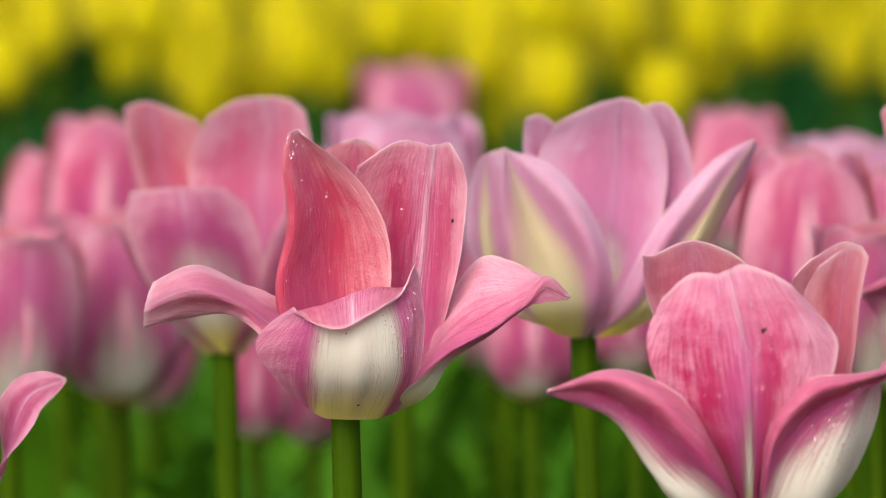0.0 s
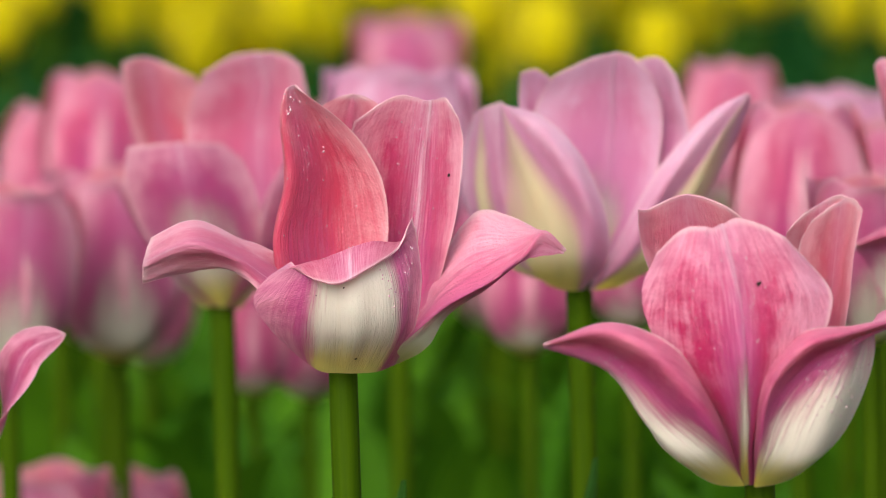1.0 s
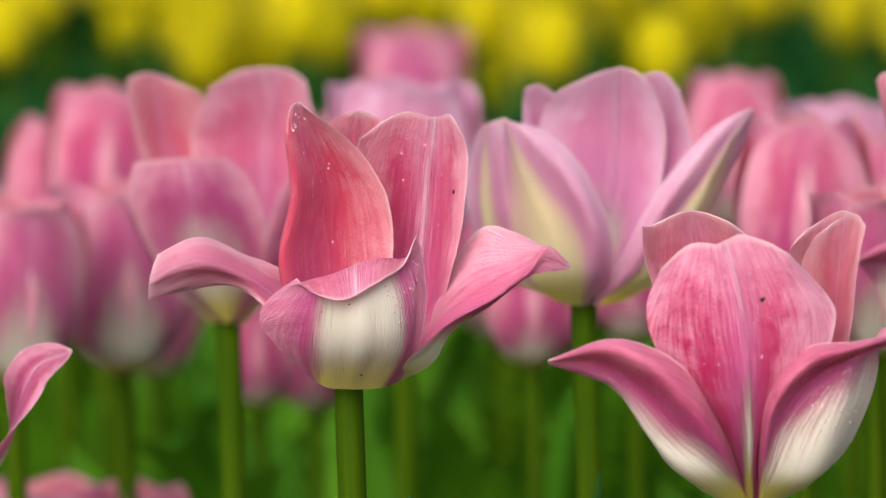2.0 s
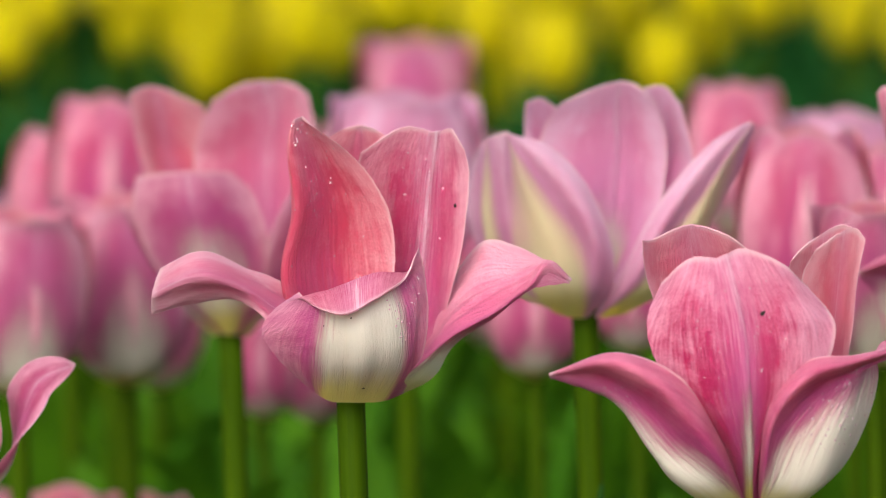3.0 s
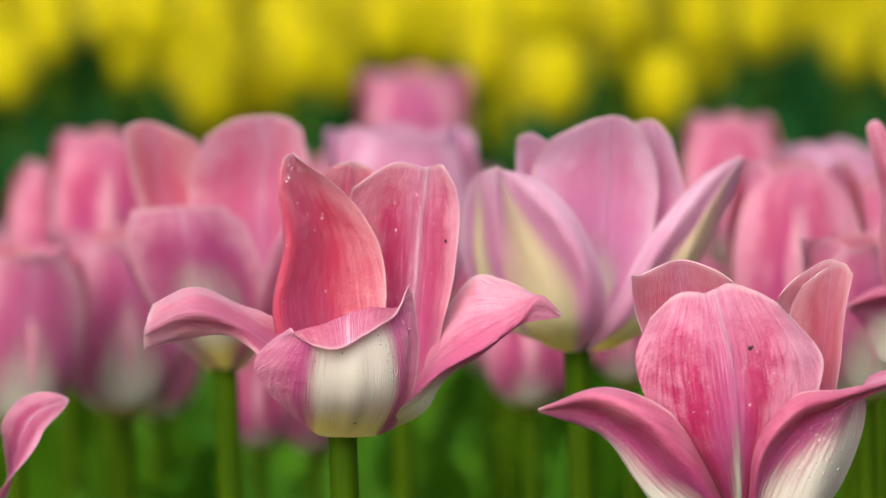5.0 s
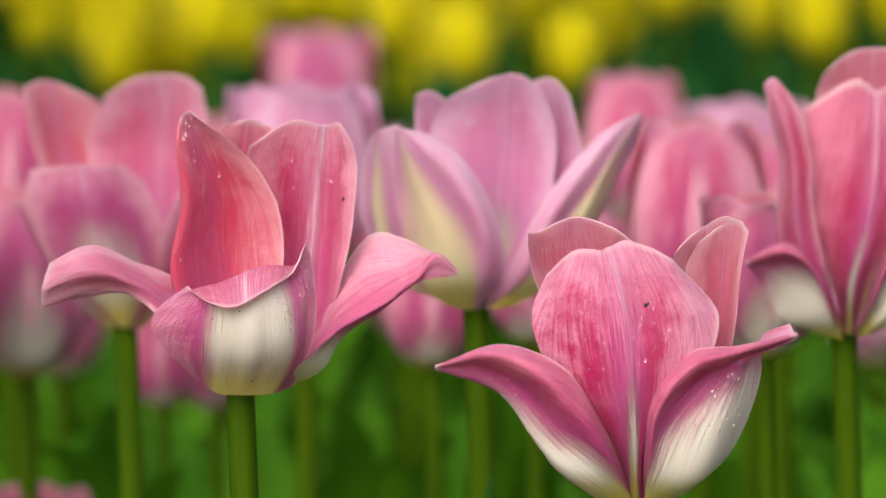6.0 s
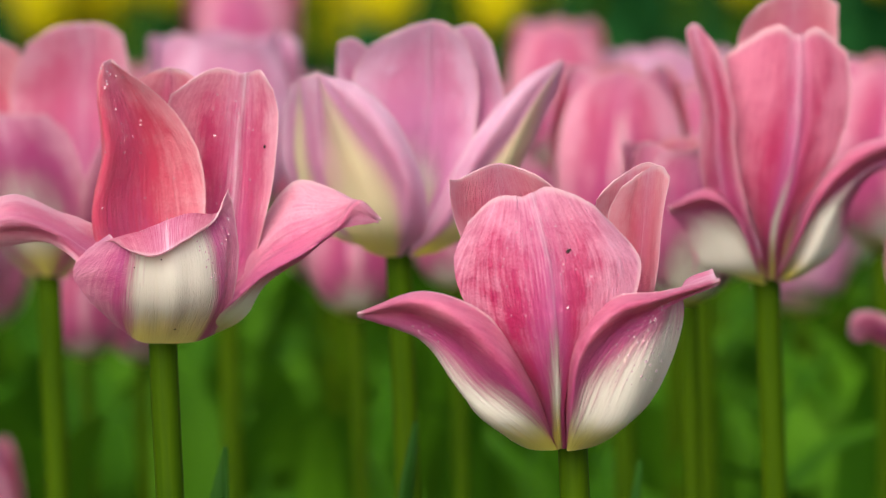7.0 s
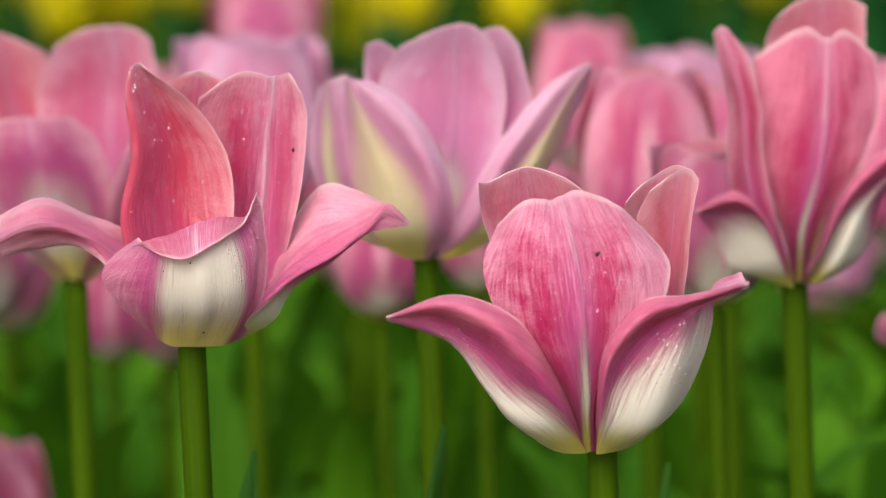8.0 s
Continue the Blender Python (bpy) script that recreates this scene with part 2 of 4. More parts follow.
def soil_skin():
    k = Nodes("moist_soil")
    p = k.add("ShaderNodeNewGeometry").outputs["Position"]
    big = k.noise(p, 3.0, 4.0)
    fine = k.noise(p, 90.0, 5.0, 0.65)
    col = k.mix(k.math("MULTIPLY_ADD", fine, 0.7, k.math("MULTIPLY", big, 0.3)), (0.022, 0.016, 0.010), (0.085, 0.060, 0.038))
    # short grass round the bed
    sep = k.add("ShaderNodeSeparateXYZ")
    k.link(p, sep.inputs[0])
    out = k.math("MAXIMUM", k.math("SUBTRACT", k.math("ABSOLUTE", sep.outputs[0]), 1.45), k.math("SUBTRACT", k.math("ABSOLUTE", k.math("SUBTRACT", sep.outputs[1], 4.8)), 4.1))
    out = k.step(k.math("ADD", out, k.math("MULTIPLY", k.math("SUBTRACT", fine, 0.5), 0.25)), -0.02, 0.03)
    grass = k.mix(k.math("MULTIPLY_ADD", fine, 0.6, k.math("MULTIPLY", big, 0.4)), (0.018, 0.055, 0.006), (0.070, 0.130, 0.022))
    col = k.mix(out, col, grass)
    k.link(col, k.bsdf.inputs["Base Color"])
    k.bsdf.inputs["Roughness"].default_value = 0.9
    k.bump(fine, 0.8, 0.01)
    return k.mat


SOIL = soil_skin()


# ---- building ----
def spline(points, u):
    """A smooth curve through points, u from 0 to 1 (Catmull-Rom)."""
    n = len(points) - 1
    x = min(max(u, 0.0), 1.0) * n
    i = min(int(x), n - 1)
    f = x - i
    p1, p2 = np.array(points[i], float), np.array(points[i + 1], float)
    p0 = np.array(points[i - 1], float) if i > 0 else 2 * p1 - p2
    p3 = np.array(points[i + 2], float) if i + 2 <= n else 2 * p2 - p1
    return 0.5 * (2 * p1 + (p2 - p0) * f + (2 * p0 - 5 * p1 + 4 * p2 - p3) * f * f + (3 * p1 - p0 - 3 * p2 + p3) * f ** 3)


def unit(v):
    return v / max(np.linalg.norm(v), 1e-9)


def mesh_object(name, verts, faces, uvs, mats, parent=None, indices=None, label=""):
    """One smooth mesh object from corner lists; uvs are per vertex."""
    me = bpy.data.meshes.new(name)
    me.from_pydata([tuple(v) for v in verts], [], faces)
    layer = me.uv_layers.new(name="UVMap")
    flat = np.array([uvs[i] for f in faces for i in f], dtype=np.float32).ravel()
    layer.data.foreach_set("uv", flat)
    for m in mats:
        me.materials.append(m)
    me.polygons.foreach_set("use_smooth", [True] * len(me.polygons))
    if indices is not None:
        me.polygons.foreach_set("material_index", indices)
    ob = new(name, me)
    if parent is not None:
        ob.parent = parent
    return tagged(ob, label) if label else ob


def petal_sheet(spine, half, face, cup=0.25, tip=0.72, crease=0.5, ruffle=0.6, nu=44, nv=28, seed=0):
    """The middle surface of a plain petal, in millimetres.
    spine: a line from base to tip; half: half widths along it; face: the way the outer side looks, at the base and at the tip;
    cup: how far the rims bend inwards (base, tip); tip: where the rounding of the end begins; crease: depth of the groove along the rib."""
    cups = cup if isinstance(cup, tuple) else (cup, cup)
    faces = [unit(np.array(q, float)) for q in (face if isinstance(face[0], tuple) else (face, face))]
    grid = []
    for i in range(nu + 1):
        u = 1 - (1 - i / nu) ** 1.6
        p = spline(spine, u)
        t = unit(spline(spine, min(u + 0.02, 1.0)) - spline(spine, max(u - 0.02, 0.0)))
        a = unit(np.cross(spline(faces, u), t))
        n = unit(np.cross(t, a))            # points outwards
        w = max(float(spline([(h,) for h in half], u)[0]), 0.05)
        end = max(0.0, 1 - ((u - tip) / (1 - tip)) ** 2.4) ** 0.48 if u > tip else 1.0
        c = cups[0] + (cups[1] - cups[0]) * u
        ridge = min(1.0, u * 2.5) * (1 - max(0.0, (u - 0.85) / 0.15) ** 2)
        row = []
        for j in range(nv + 1):
            v = 2 * j / nv - 1
            e = abs(v)
            sg = -1.0 if v < 0 else 1.0
            r = noise.noise(Vector((v * 2.2 + seed * 7.3, u * 3.1, seed * 1.7)))
            r2 = noise.noise(Vector((v * 5.0 + seed * 2.3, u * 8.0, seed * 3.7)))
            wob = 1 + (0.05 * noise.noise(Vector((u * 5.0, seed * 3.1, 5.0 if v > 0 else 9.0))) + 0.022 * noise.noise(Vector((u * 17.0, seed * 3.1, 5.0 if v > 0 else 9.0)))) * e
            s = e * w * wob * max(0.004, end)
            vv = min(e, s / w)
            out = -c * w * vv * vv + (ruffle * r * (0.35 + e * e) + 0.25 * ruffle * r2 * e * e) * min(1.0, u * 3)
            out -= crease * 0.8 * math.exp(-(v / 0.05) ** 2) * ridge - crease * 0.4 * math.exp(-((e - 0.12) / 0.06) ** 2) * ridge
            flat = 1 - 0.28 * c * c * e
            row.append(p + a * (sg * s * flat) + n * out + t * (0.5 * ruffle * r2 * max(0.0, (u - 0.8) / 0.2)))
        grid.append(row)
    return np.array(grid)


def net_sheet(rails, ruffle=0.6, crease=0.0, rib=0.0, wave=0.0, pleat=0.0, nu=44, nv=28, seed=0):
    """The middle surface of a petal between a few guiding lines, each from base to end and set side by side; millimetres.
    crease: depth of the groove along the rib, which lies at rib across it (-1 to 1); wave: unevenness of the rims; pleat: depth of soft folds along it."""
    us = [1 - (1 - i / nu) ** 1.6 for i in range(nu + 1)]
    lanes = np.array([[spline(rail, u) for rail in rails] for u in us])
    cross = np.array([spline(np.eye(len(rails)), j / nv) for j in range(nv + 1)])
    g = np.einsum("jr,irc->ijc", cross, lanes)
    t = np.gradient(g, axis=0)
    a = np.gradient(g, axis=1)
    t /= np.maximum(np.linalg.norm(t, axis=2, keepdims=True), 1e-9)
    a /= np.maximum(np.linalg.norm(a, axis=2, keepdims=True), 1e-9)
    n = np.cross(t, a)
    n /= np.maximum(np.linalg.norm(n, axis=2, keepdims=True), 1e-9)
    for i, u in enumerate(us):
        ridge, end = min(1.0, u * 2.5), max(0.0, (u - 0.9) / 0.1)
        for j in range(nv + 1):
            v = 2 * j / nv - 1
            e = abs(v)
            w = v - rib
            big = noise.noise(Vector((v * 2.4 + seed * 7.3, u * 3.3, seed * 1.7)))
            fine = noise.noise(Vector((v * 6.0 + seed * 2.3, u * 9.0, seed * 3.7)))
            out = (ruffle * big * (0.4 + 0.6 * e) + 0.3 * ruffle * fine) * min(1.0, u * 3)
            out += (crease * 0.8 * math.exp(-(w / 0.05) ** 2) - crease * 0.4 * math.exp(-((abs(w) - 0.12) / 0.06) ** 2)) * ridge
            out += pleat * (math.sin(v * 11.0 + 1.0) + 0.6 * math.sin(v * 17.0)) * ridge * max(0.0, 1 - (u / 0.6) ** 3)
            rim = max(0.0, (e - 0.85) / 0.15)
            shake = noise.noise(Vector((u * 14.0, seed * 3.1, 5.0 * v))) + 0.5 * noise.noise(Vector((u * 37.0, seed * 1.3, 3.0 * v)))
            shake2 = noise.noise(Vector((v * 9.0, seed * 5.1, 2.0))) + 0.5 * noise.noise(Vector((v * 26.0, seed * 2.9, 4.0)))
            g[i, j] += n[i, j] * out + a[i, j] * (wave * shake * rim * (1 if v > 0 else -1)) + t[i, j] * (wave * shake2 * end)
    return g


def drops(parent, spots, place, name="dew", mat=None, label="clear dew drops"):
    """Small flattened beads lying on a petal: (point, normal, radius) each, in millimetres."""
    verts, uvs, quads = [], [], []
    for p, n, r in spots:
        a = unit(np.cross(n, (0.3, 0.5, 0.8)))
        b = np.cross(n, a)
        o = len(verts)
        for lat in range(4):
            h = (lat - 0.6) / 3.0 * 0.62
            q = math.sqrt(max(0.0, 1 - max(0.0, (lat - 0.6) / 3.0) ** 2)) if lat < 3 else 0.30
            for k in range(8):
                w = 2 * math.pi * k / 8
                verts.append((p + r * (q * (math.cos(w) * a + 1.12 * math.sin(w) * b) + h * n)) * 0.001)
                uvs.append((k / 8, lat / 3))
        for lat in range(3):
            for k in range(8):
                m = (k + 1) % 8
                quads.append((o + lat * 8 + k, o + lat * 8 + m, o + lat * 8 + 8 + m, o + lat * 8 + 8 + k))
        quads.append(tuple(o + 24 + k for k in range(8)))
    if place is not None:
        verts = [place @ Vector(v) for v in verts]
    return mesh_object(name, verts, quads, uvs, [mat or DEW], parent, None, label)


def petal(parent, spine, half, face, skins, place=None, fine=1.0, seed=0, thick=0.5, dew=(), specks=(), shift=0.0, **shape):
    """A petal with an outer and an inner face and a real thickness, as one part of a tulip."""
    nu, nv = max(10, int(44 * fine)), max(8, 2 * int(14 * fine))
    if half is None:
        g = net_sheet(spine, nu=nu, nv=nv, seed=seed, **shape)
    else:
        g = petal_sheet(spine, half, face, nu=nu, nv=nv, seed=seed, **shape)
    du = np.gradient(g, axis=0)
    dv = np.gradient(g, axis=1)
    n = np.cross(du, dv)
    n /= np.maximum(np.linalg.norm(n, axis=2, keepdims=True), 1e-9)
    e = np.abs(np.linspace(-1, 1, nv + 1))[None, :, None]
    th = thick * (1.0 - e ** 4) + 0.03
    sheets = (g + n * th / 2, g - n * th / 2)
    verts, uvs = [], []
    for s in sheets:
        for i in range(nu + 1):
            for j in range(nv + 1):
                verts.append(s[i, j] * 0.001)
                uvs.append((0.5 + (2 * j / nv - 1 - shift) / (1 + abs(shift)) / 2, 1 - (1 - i / nu) ** 1.6))
    m = (nu + 1) * (nv + 1)

    def at(s, i, j):
        return s * m + i * (nv + 1) + j

    quads, index = [], []
    for i in range(nu):
        for j in range(nv):
            quads.append((at(0, i, j), at(0, i + 1, j), at(0, i + 1, j + 1), at(0, i, j + 1)))
            index.append(0)
            quads.append((at(1, i, j), at(1, i, j + 1), at(1, i + 1, j + 1), at(1, i + 1, j)))
            index.append(1)
    rim = [(i, 0) for i in range(nu + 1)] + [(nu, j) for j in range(1, nv + 1)] + [(i, nv) for i in range(nu - 1, -1, -1)]
    o = len(verts)
    for i, j in rim:
        for sheet in (0, 1):
            verts.append(verts[at(sheet, i, j)])
            uvs.append(uvs[at(sheet, i, j)])
    for k in range(len(rim) - 1):
        quads.append((o + 2 * k, o + 2 * k + 1, o + 2 * k + 3, o + 2 * k + 2))
        index.append(1)
    if place is not None:
        verts = [place @ Vector(v) for v in verts]
    ob = mesh_object("petal", verts, quads, uvs, skins, parent, index)

    def on(u, v, side):
        i = min(nu, max(0, round(nu * (1 - (1 - u) ** (1 / 1.6)))))
        j = min(nv, max(0, round((v + 1) / 2 * nv)))
        return g[i, j] + side * n[i, j] * th[0, j, 0] / 2, side * n[i, j]

    r = random.Random(seed * 13 + 1)
    for count, u0, u1, v0, v1, side, *large in dew:
        spots = []
        for _ in range(count):
            p, m = on(r.uniform(u0, u1), r.uniform(v0, v1), side)
            jig = np.array([r.uniform(-0.7, 0.7) for _ in range(3)])
            jig -= m * np.dot(jig, m)
            spots.append((p + jig, m, (0.08 + 0.17 * r.random() ** 2.5) * (large[0] if large else 1.0)))
        drops(ob, spots, place)
    for u, v, side, size in specks:
        p, m = on(u, v, side)
        drops(ob, [(p, m, size), (p + np.array((size * 0.9, 0, size * 0.7)), m, size * 0.6)], place, "speck", SPECK, "tiny black speck of dirt")
    return ob


def tube(name, points, radii, mat, parent=None, sides=14, steps=24, label=""):
    verts, uvs, quads = [], [], []
    for i in range(steps + 1):
        u = i / steps
        p = spline(points, u)
        t = unit(spline(points, min(1, u + 0.02)) - spline(points, max(0, u - 0.02)))
        a = unit(np.cross(t, (0.0, 1.0, 0.0)))
        b = np.cross(t, a)
        r = float(spline([(q,) for q in radii], u)[0])
        for j in range(sides):
            w = 2 * math.pi * j / sides
            verts.append(p + r * (math.cos(w) * a + math.sin(w) * b))
            uvs.append((j / sides, u))
    for i in range(steps):
        for j in range(sides):
            k = (j + 1) % sides
            quads.append((i * sides + j, i * sides + k, (i + 1) * sides + k, (i + 1) * sides + j))
    quads.append(tuple(range(sides))[::-1])
    quads.append(tuple(range(steps * sides, (steps + 1) * sides)))
    return mesh_object(name, verts, quads, uvs, [mat], parent, None, label)


def blade(points, half, fold=0.35, steps=16, twist=0.0, across=8):
    """Corners, quads and uvs of a tulip leaf: a long pointed blade folded along its middle. Metres."""
    verts, uvs, quads = [], [], []
    side0 = None
    for i in range(steps + 1):
        u = i / steps
        p = spline(points, u)
        t = unit(spline(points, min(1, u + 0.03)) - spline(points, max(0, u - 0.03)))
        flat = np.array((t[0], t[1], 0.0)) if math.hypot(t[0], t[1]) > 0.05 else np.array((points[-1][0] - points[0][0], points[-1][1] - points[0][1], 0.0))
        a = unit(np.cross(flat, (0, 0, 1.0)))
        n = np.cross(a, t)
        w = half * (math.sin(math.pi * min(1.0, 0.18 + 0.82 * u) ** 0.8) ** 0.8 if u < 1 else 0.0)
        w = max(w, 0.0004)
        ang = twist * u
        a, n = a * math.cos(ang) + n * math.sin(ang), n * math.cos(ang) - a * math.sin(ang)
        for j in range(across + 1):
            v = 2 * j / across - 1
            verts.append(p + a * v * w + n * (fold * w * abs(v) ** 1.5 + 0.08 * w * math.sin(u * 11 + v * 2)))
            uvs.append((j / across, u))
    for i in range(steps):
        for j in range(across):
            o = i * (across + 1) + j
            quads.append((o, o + 1, o + across + 2, o + across + 1))
    return verts, quads, uvs


def leaf(parent, points, half, mat, fold=0.35, twist=0.0, label=""):
    v, q, t = blade(points, half, fold, twist=twist)
    ob = mesh_object("leaf", v, q, t, [mat], parent, None, label)
    mod = ob.modifiers.new("thickness", "SOLIDIFY")
    mod.thickness = 0.0008
    return ob


def head_place(x, z, lean=5.0, roll=0.0, y=0.0):
    """Where a flower head sits above its plant's foot: leaning a little towards the path."""
    return pose(x, y, z, lean, roll, 0)


def tulip(foot, head, petals, label, fine=1.0, lean=5.0, stem_r=3.4, bend=0.004, group="pink tulips", leaves=()):
    """A tulip: an empty at its foot, a stem, petals and leaves. head: x, y, z of the flower's base above the foot."""
    plant = new("tulip")
    plant.location = foot
    tagged(plant, label, "tulip", group)
    hx, hy, hz = head
    r = stem_r * 0.001
    tube("stem", [(0, 0, -0.01), (hx * 0.3 + bend, hy * 0.3, hz * 0.4), (hx * 0.8 + bend * 0.6, hy * 0.8, hz * 0.78), (hx, hy, hz - 0.002), (hx, hy, hz + 0.003)],
         [r * 1.25, r * 1.15, r, r * 1.02, r * 0.9], STEM, plant)
    at = head_place(hx, hz, lean, 0, hy)
    for i, (spine, half, face, skins, more) in enumerate(petals):
        petal(plant, spine, half, face, skins, at, fine=fine, seed=i + 1 + hash_of(label), **more)
    for pts, half, twist in leaves:
        leaf(plant, pts, half, LEAF, twist=twist)
    if group == "pink tulips" and lean:
        for k in range(2):
            az = radians(150 * k + hash_of(label) * 3)
            c, q = math.cos(az), math.sin(az)
            leaf(plant, [(c * 0.004, q * 0.004, 0.0), (c * 0.02, q * 0.02, 0.10), (c * 0.05, q * 0.05, 0.19), (c * 0.09, q * 0.09, 0.24)], 0.024, LEAF, twist=0.3)
    return plant


def hash_of(text):
    return sum(ord(c) * (i + 3) for i, c in enumerate(text)) % 97


def ring_petals(openness, size=1.0, skins=None, inner=None, squeeze=1.0):
    """Six petals of a plain tulip, three outside and three inside. openness 0: closed egg, 1: wide bowl."""
    out = []
    for k in range(6):
        az = radians(60 * k + 20)
        d = np.array((math.cos(az), math.sin(az), 0.0))
        big = 1.0 if k % 2 == 0 else 0.92
        o = openness * (1.15 if k % 2 == 0 else 0.75)
        prof = [(3, 0), (13, 6), (18 + 3 * o, 20), (18 + 8 * o, 38), (14 + 16 * o, 54), (10 + 26 * o, 64 - 9 * o)]
        spine = [tuple(d * r * big * size * squeeze + np.array((0, 0, z * size))) for r, z in prof]
        half = [h * size for h in (6, 14, 19, 19.5, 16, 10)]
        out.append((spine, half, tuple(d), (skins or (PINK_OUT, PINK_IN)) if k % 2 == 0 else (inner or skins or (PINK_OUT, PINK_IN)), dict(cup=(0.5, 0.3 - 0.1 * o), tip=0.64)))
    return out


# ---- ground ----
def ground():
    n = 40
    verts, quads, uvs = [], [], []
    xs = np.sign(np.linspace(-1, 1, n + 1)) * np.abs(np.linspace(-1, 1, n + 1)) ** 3 * 300
    for y in xs:
        for x in xs:
            verts.append((x, y + 3, 0.012 * noise.noise(Vector((x * 3, y * 3, 0))) if abs(x) < 20 and abs(y) < 20 else 0.0))
            uvs.append((x, y))
    for i in range(n):
        for j in range(n):
            o = i * (n + 1) + j
            quads.append((o, o + 1, o + n + 2, o + n + 1))
    g = mesh_object("ground", verts, quads, uvs, [SOIL])
    tagged(g, "dark moist soil of a flower bed with short grass round it", "ground", kind="structure")


ground()


# ---- the pink tulips that stand nearest ----
FLAME = (WHITE_OUT, PINK_IN)
HALF = (HALF_OUT, PINK_IN)
WEDGE = (WEDGE_OUT, PINK_IN)
BLUSH = (PINK_OUT, BLUSH_IN)
SOFT = (SOFT_OUT, BLUSH_IN)
ROSE = (PINK_OUT, PINK_IN)
PALE = (PALE_OUT, PALE_OUT)
CREAM = (CREAM_OUT, PALE_OUT)

# the open one with a rolled front petal and two petals lying flat
OPEN_LEFT_LINES = [[(-1.7, 6, -0.1), (-13.3, 9, 14.4), (-16.5, 10, 28.6), (-14.2, 10, 43.7), (-14.2, 10, 58.6), (-13.2, 9, 66.9)],
    [(-1.6, 3, 0.5), (-11.8, 3, 15.5), (-15.5, 1, 31.5), (-12.8, 2, 46.9), (-14.4, 3, 61.7), (-13.7, 4, 68)],
    [(-0.6, 5, 0.1), (-3.2, 11, 14.8), (-3.3, 13, 32.3), (-3.3, 12, 47.5), (-7.3, 9, 60.9), (-11.9, 6, 68.7)],
    [(0.5, 4, 0.3), (7.7, 7, 15.6), (10.6, 5, 32.4), (9.2, 4, 46.8), (1.5, 5, 58.4), (-9.9, 5, 67.3)]]
OPEN_RIGHT_LINES = [[(-0.3, 5, 0.1), (3.5, 14, 14.3), (3.4, 16, 30.5), (2, 15, 44.4), (1.1, 13, 52.9), (2.3, 11, 59.4)],
    [(0.8, 4, 0.3), (10.2, 14, 14.4), (11.5, 17, 30.4), (11.4, 17, 44.1), (11.4, 15, 56.7), (12.1, 13, 65.2)],
    [(1.6, 3, 0.5), (14.6, 10, 15.1), (17, 13, 31.1), (18.5, 14, 44.6), (19.5, 13, 55.7), (20.4, 12, 64.3)],
    [(1.9, 2, 0.7), (18.2, 7, 15.7), (22.4, 9, 31.8), (23.9, 9, 45.4), (24.5, 9, 56.3), (24.2, 9, 65.3)],
    [(2.1, 2, 0.7), (20.1, 3, 16.4), (25.5, 3, 32.8), (28, 3, 46.4), (28.7, 4, 55), (27.6, 6, 60.8)]]
OPEN_LIE_LEFT_LINES = [[(-2.5, -4, 1.9), (-13.4, -8, 15.4), (-18.7, -9, 21), (-27.5, -5, 26.2), (-37.6, -3, 25.1), (-47.6, -6, 22.7)],
    [(-2.1, -2, 1.5), (-11.6, -3, 18.6), (-17.5, -4, 23.5), (-25.4, -8, 29.5), (-35.8, -11, 33.1), (-47.1, -9, 28.2)],
    [(-1.6, 0, 1.1), (-9.9, 6, 18.4), (-16, 8, 27.6), (-24.6, 5, 31.3), (-35.8, 1, 36.6), (-45.6, -4, 33.5)]]
OPEN_LIE_RIGHT_LINES = [[(5.1, 4, -0), (17.1, 10, 12.4), (21.3, 13, 22.9), (30.7, 12, 36.3), (37.9, 11, 36.9), (47.6, 2, 34.1), (52.9, -4, 30.9)],
    [(5.2, 0, 0.5), (17.9, -2, 12.5), (23.9, -3, 21.3), (32.5, -2, 28.9), (41.2, -2, 32.6), (47.8, -4, 34.9), (52.9, -5, 30.9)],
    [(4.6, -6, 1.7), (13.6, -12, 9.3), (23.9, -15, 19), (34.5, -14, 25.2), (42.7, -11, 30.9), (47.3, -8, 35.3), (52.7, -6, 30.9)],
    [(9.3, -4, 1.5), (19.6, -6, 7.2), (24.9, -9, 16.4), (34.8, -12, 23.9), (41.8, -11, 28.8), (46.2, -9, 30.1), (52.3, -6, 30.3)]]
OPEN_FRONT_LINES = [[(12.6, -7, 3.5), (17.1, -13, 13.9), (18.7, -14, 26.8), (17.9, -15, 35.7), (16.4, -17, 40.6)],
    [(8, -9, 2.3), (13.7, -19, 13.6), (15, -20, 25.8), (13.6, -18, 34.6), (13.1, -22, 34.2)],
    [(4, -10, 2.2), (8.5, -23, 14.3), (9.3, -25, 25.3), (7.3, -22, 35.3), (7.5, -28, 30.8)],
    [(0, -10, 2.2), (1, -24, 14.4), (0.6, -26, 25.5), (-0.7, -22, 32.7), (-0.3, -30, 27.1)],
    [(-5.3, -9, 2.5), (-6.4, -20, 13.6), (-7.6, -23, 23.5), (-8.3, -22, 30.3), (-7.2, -26, 27.8)],
    [(-11, -7, 5.8), (-17.5, -11, 12.7), (-20.9, -12, 19.5), (-17.7, -14, 25.6), (-12.1, -16, 29.9)]]
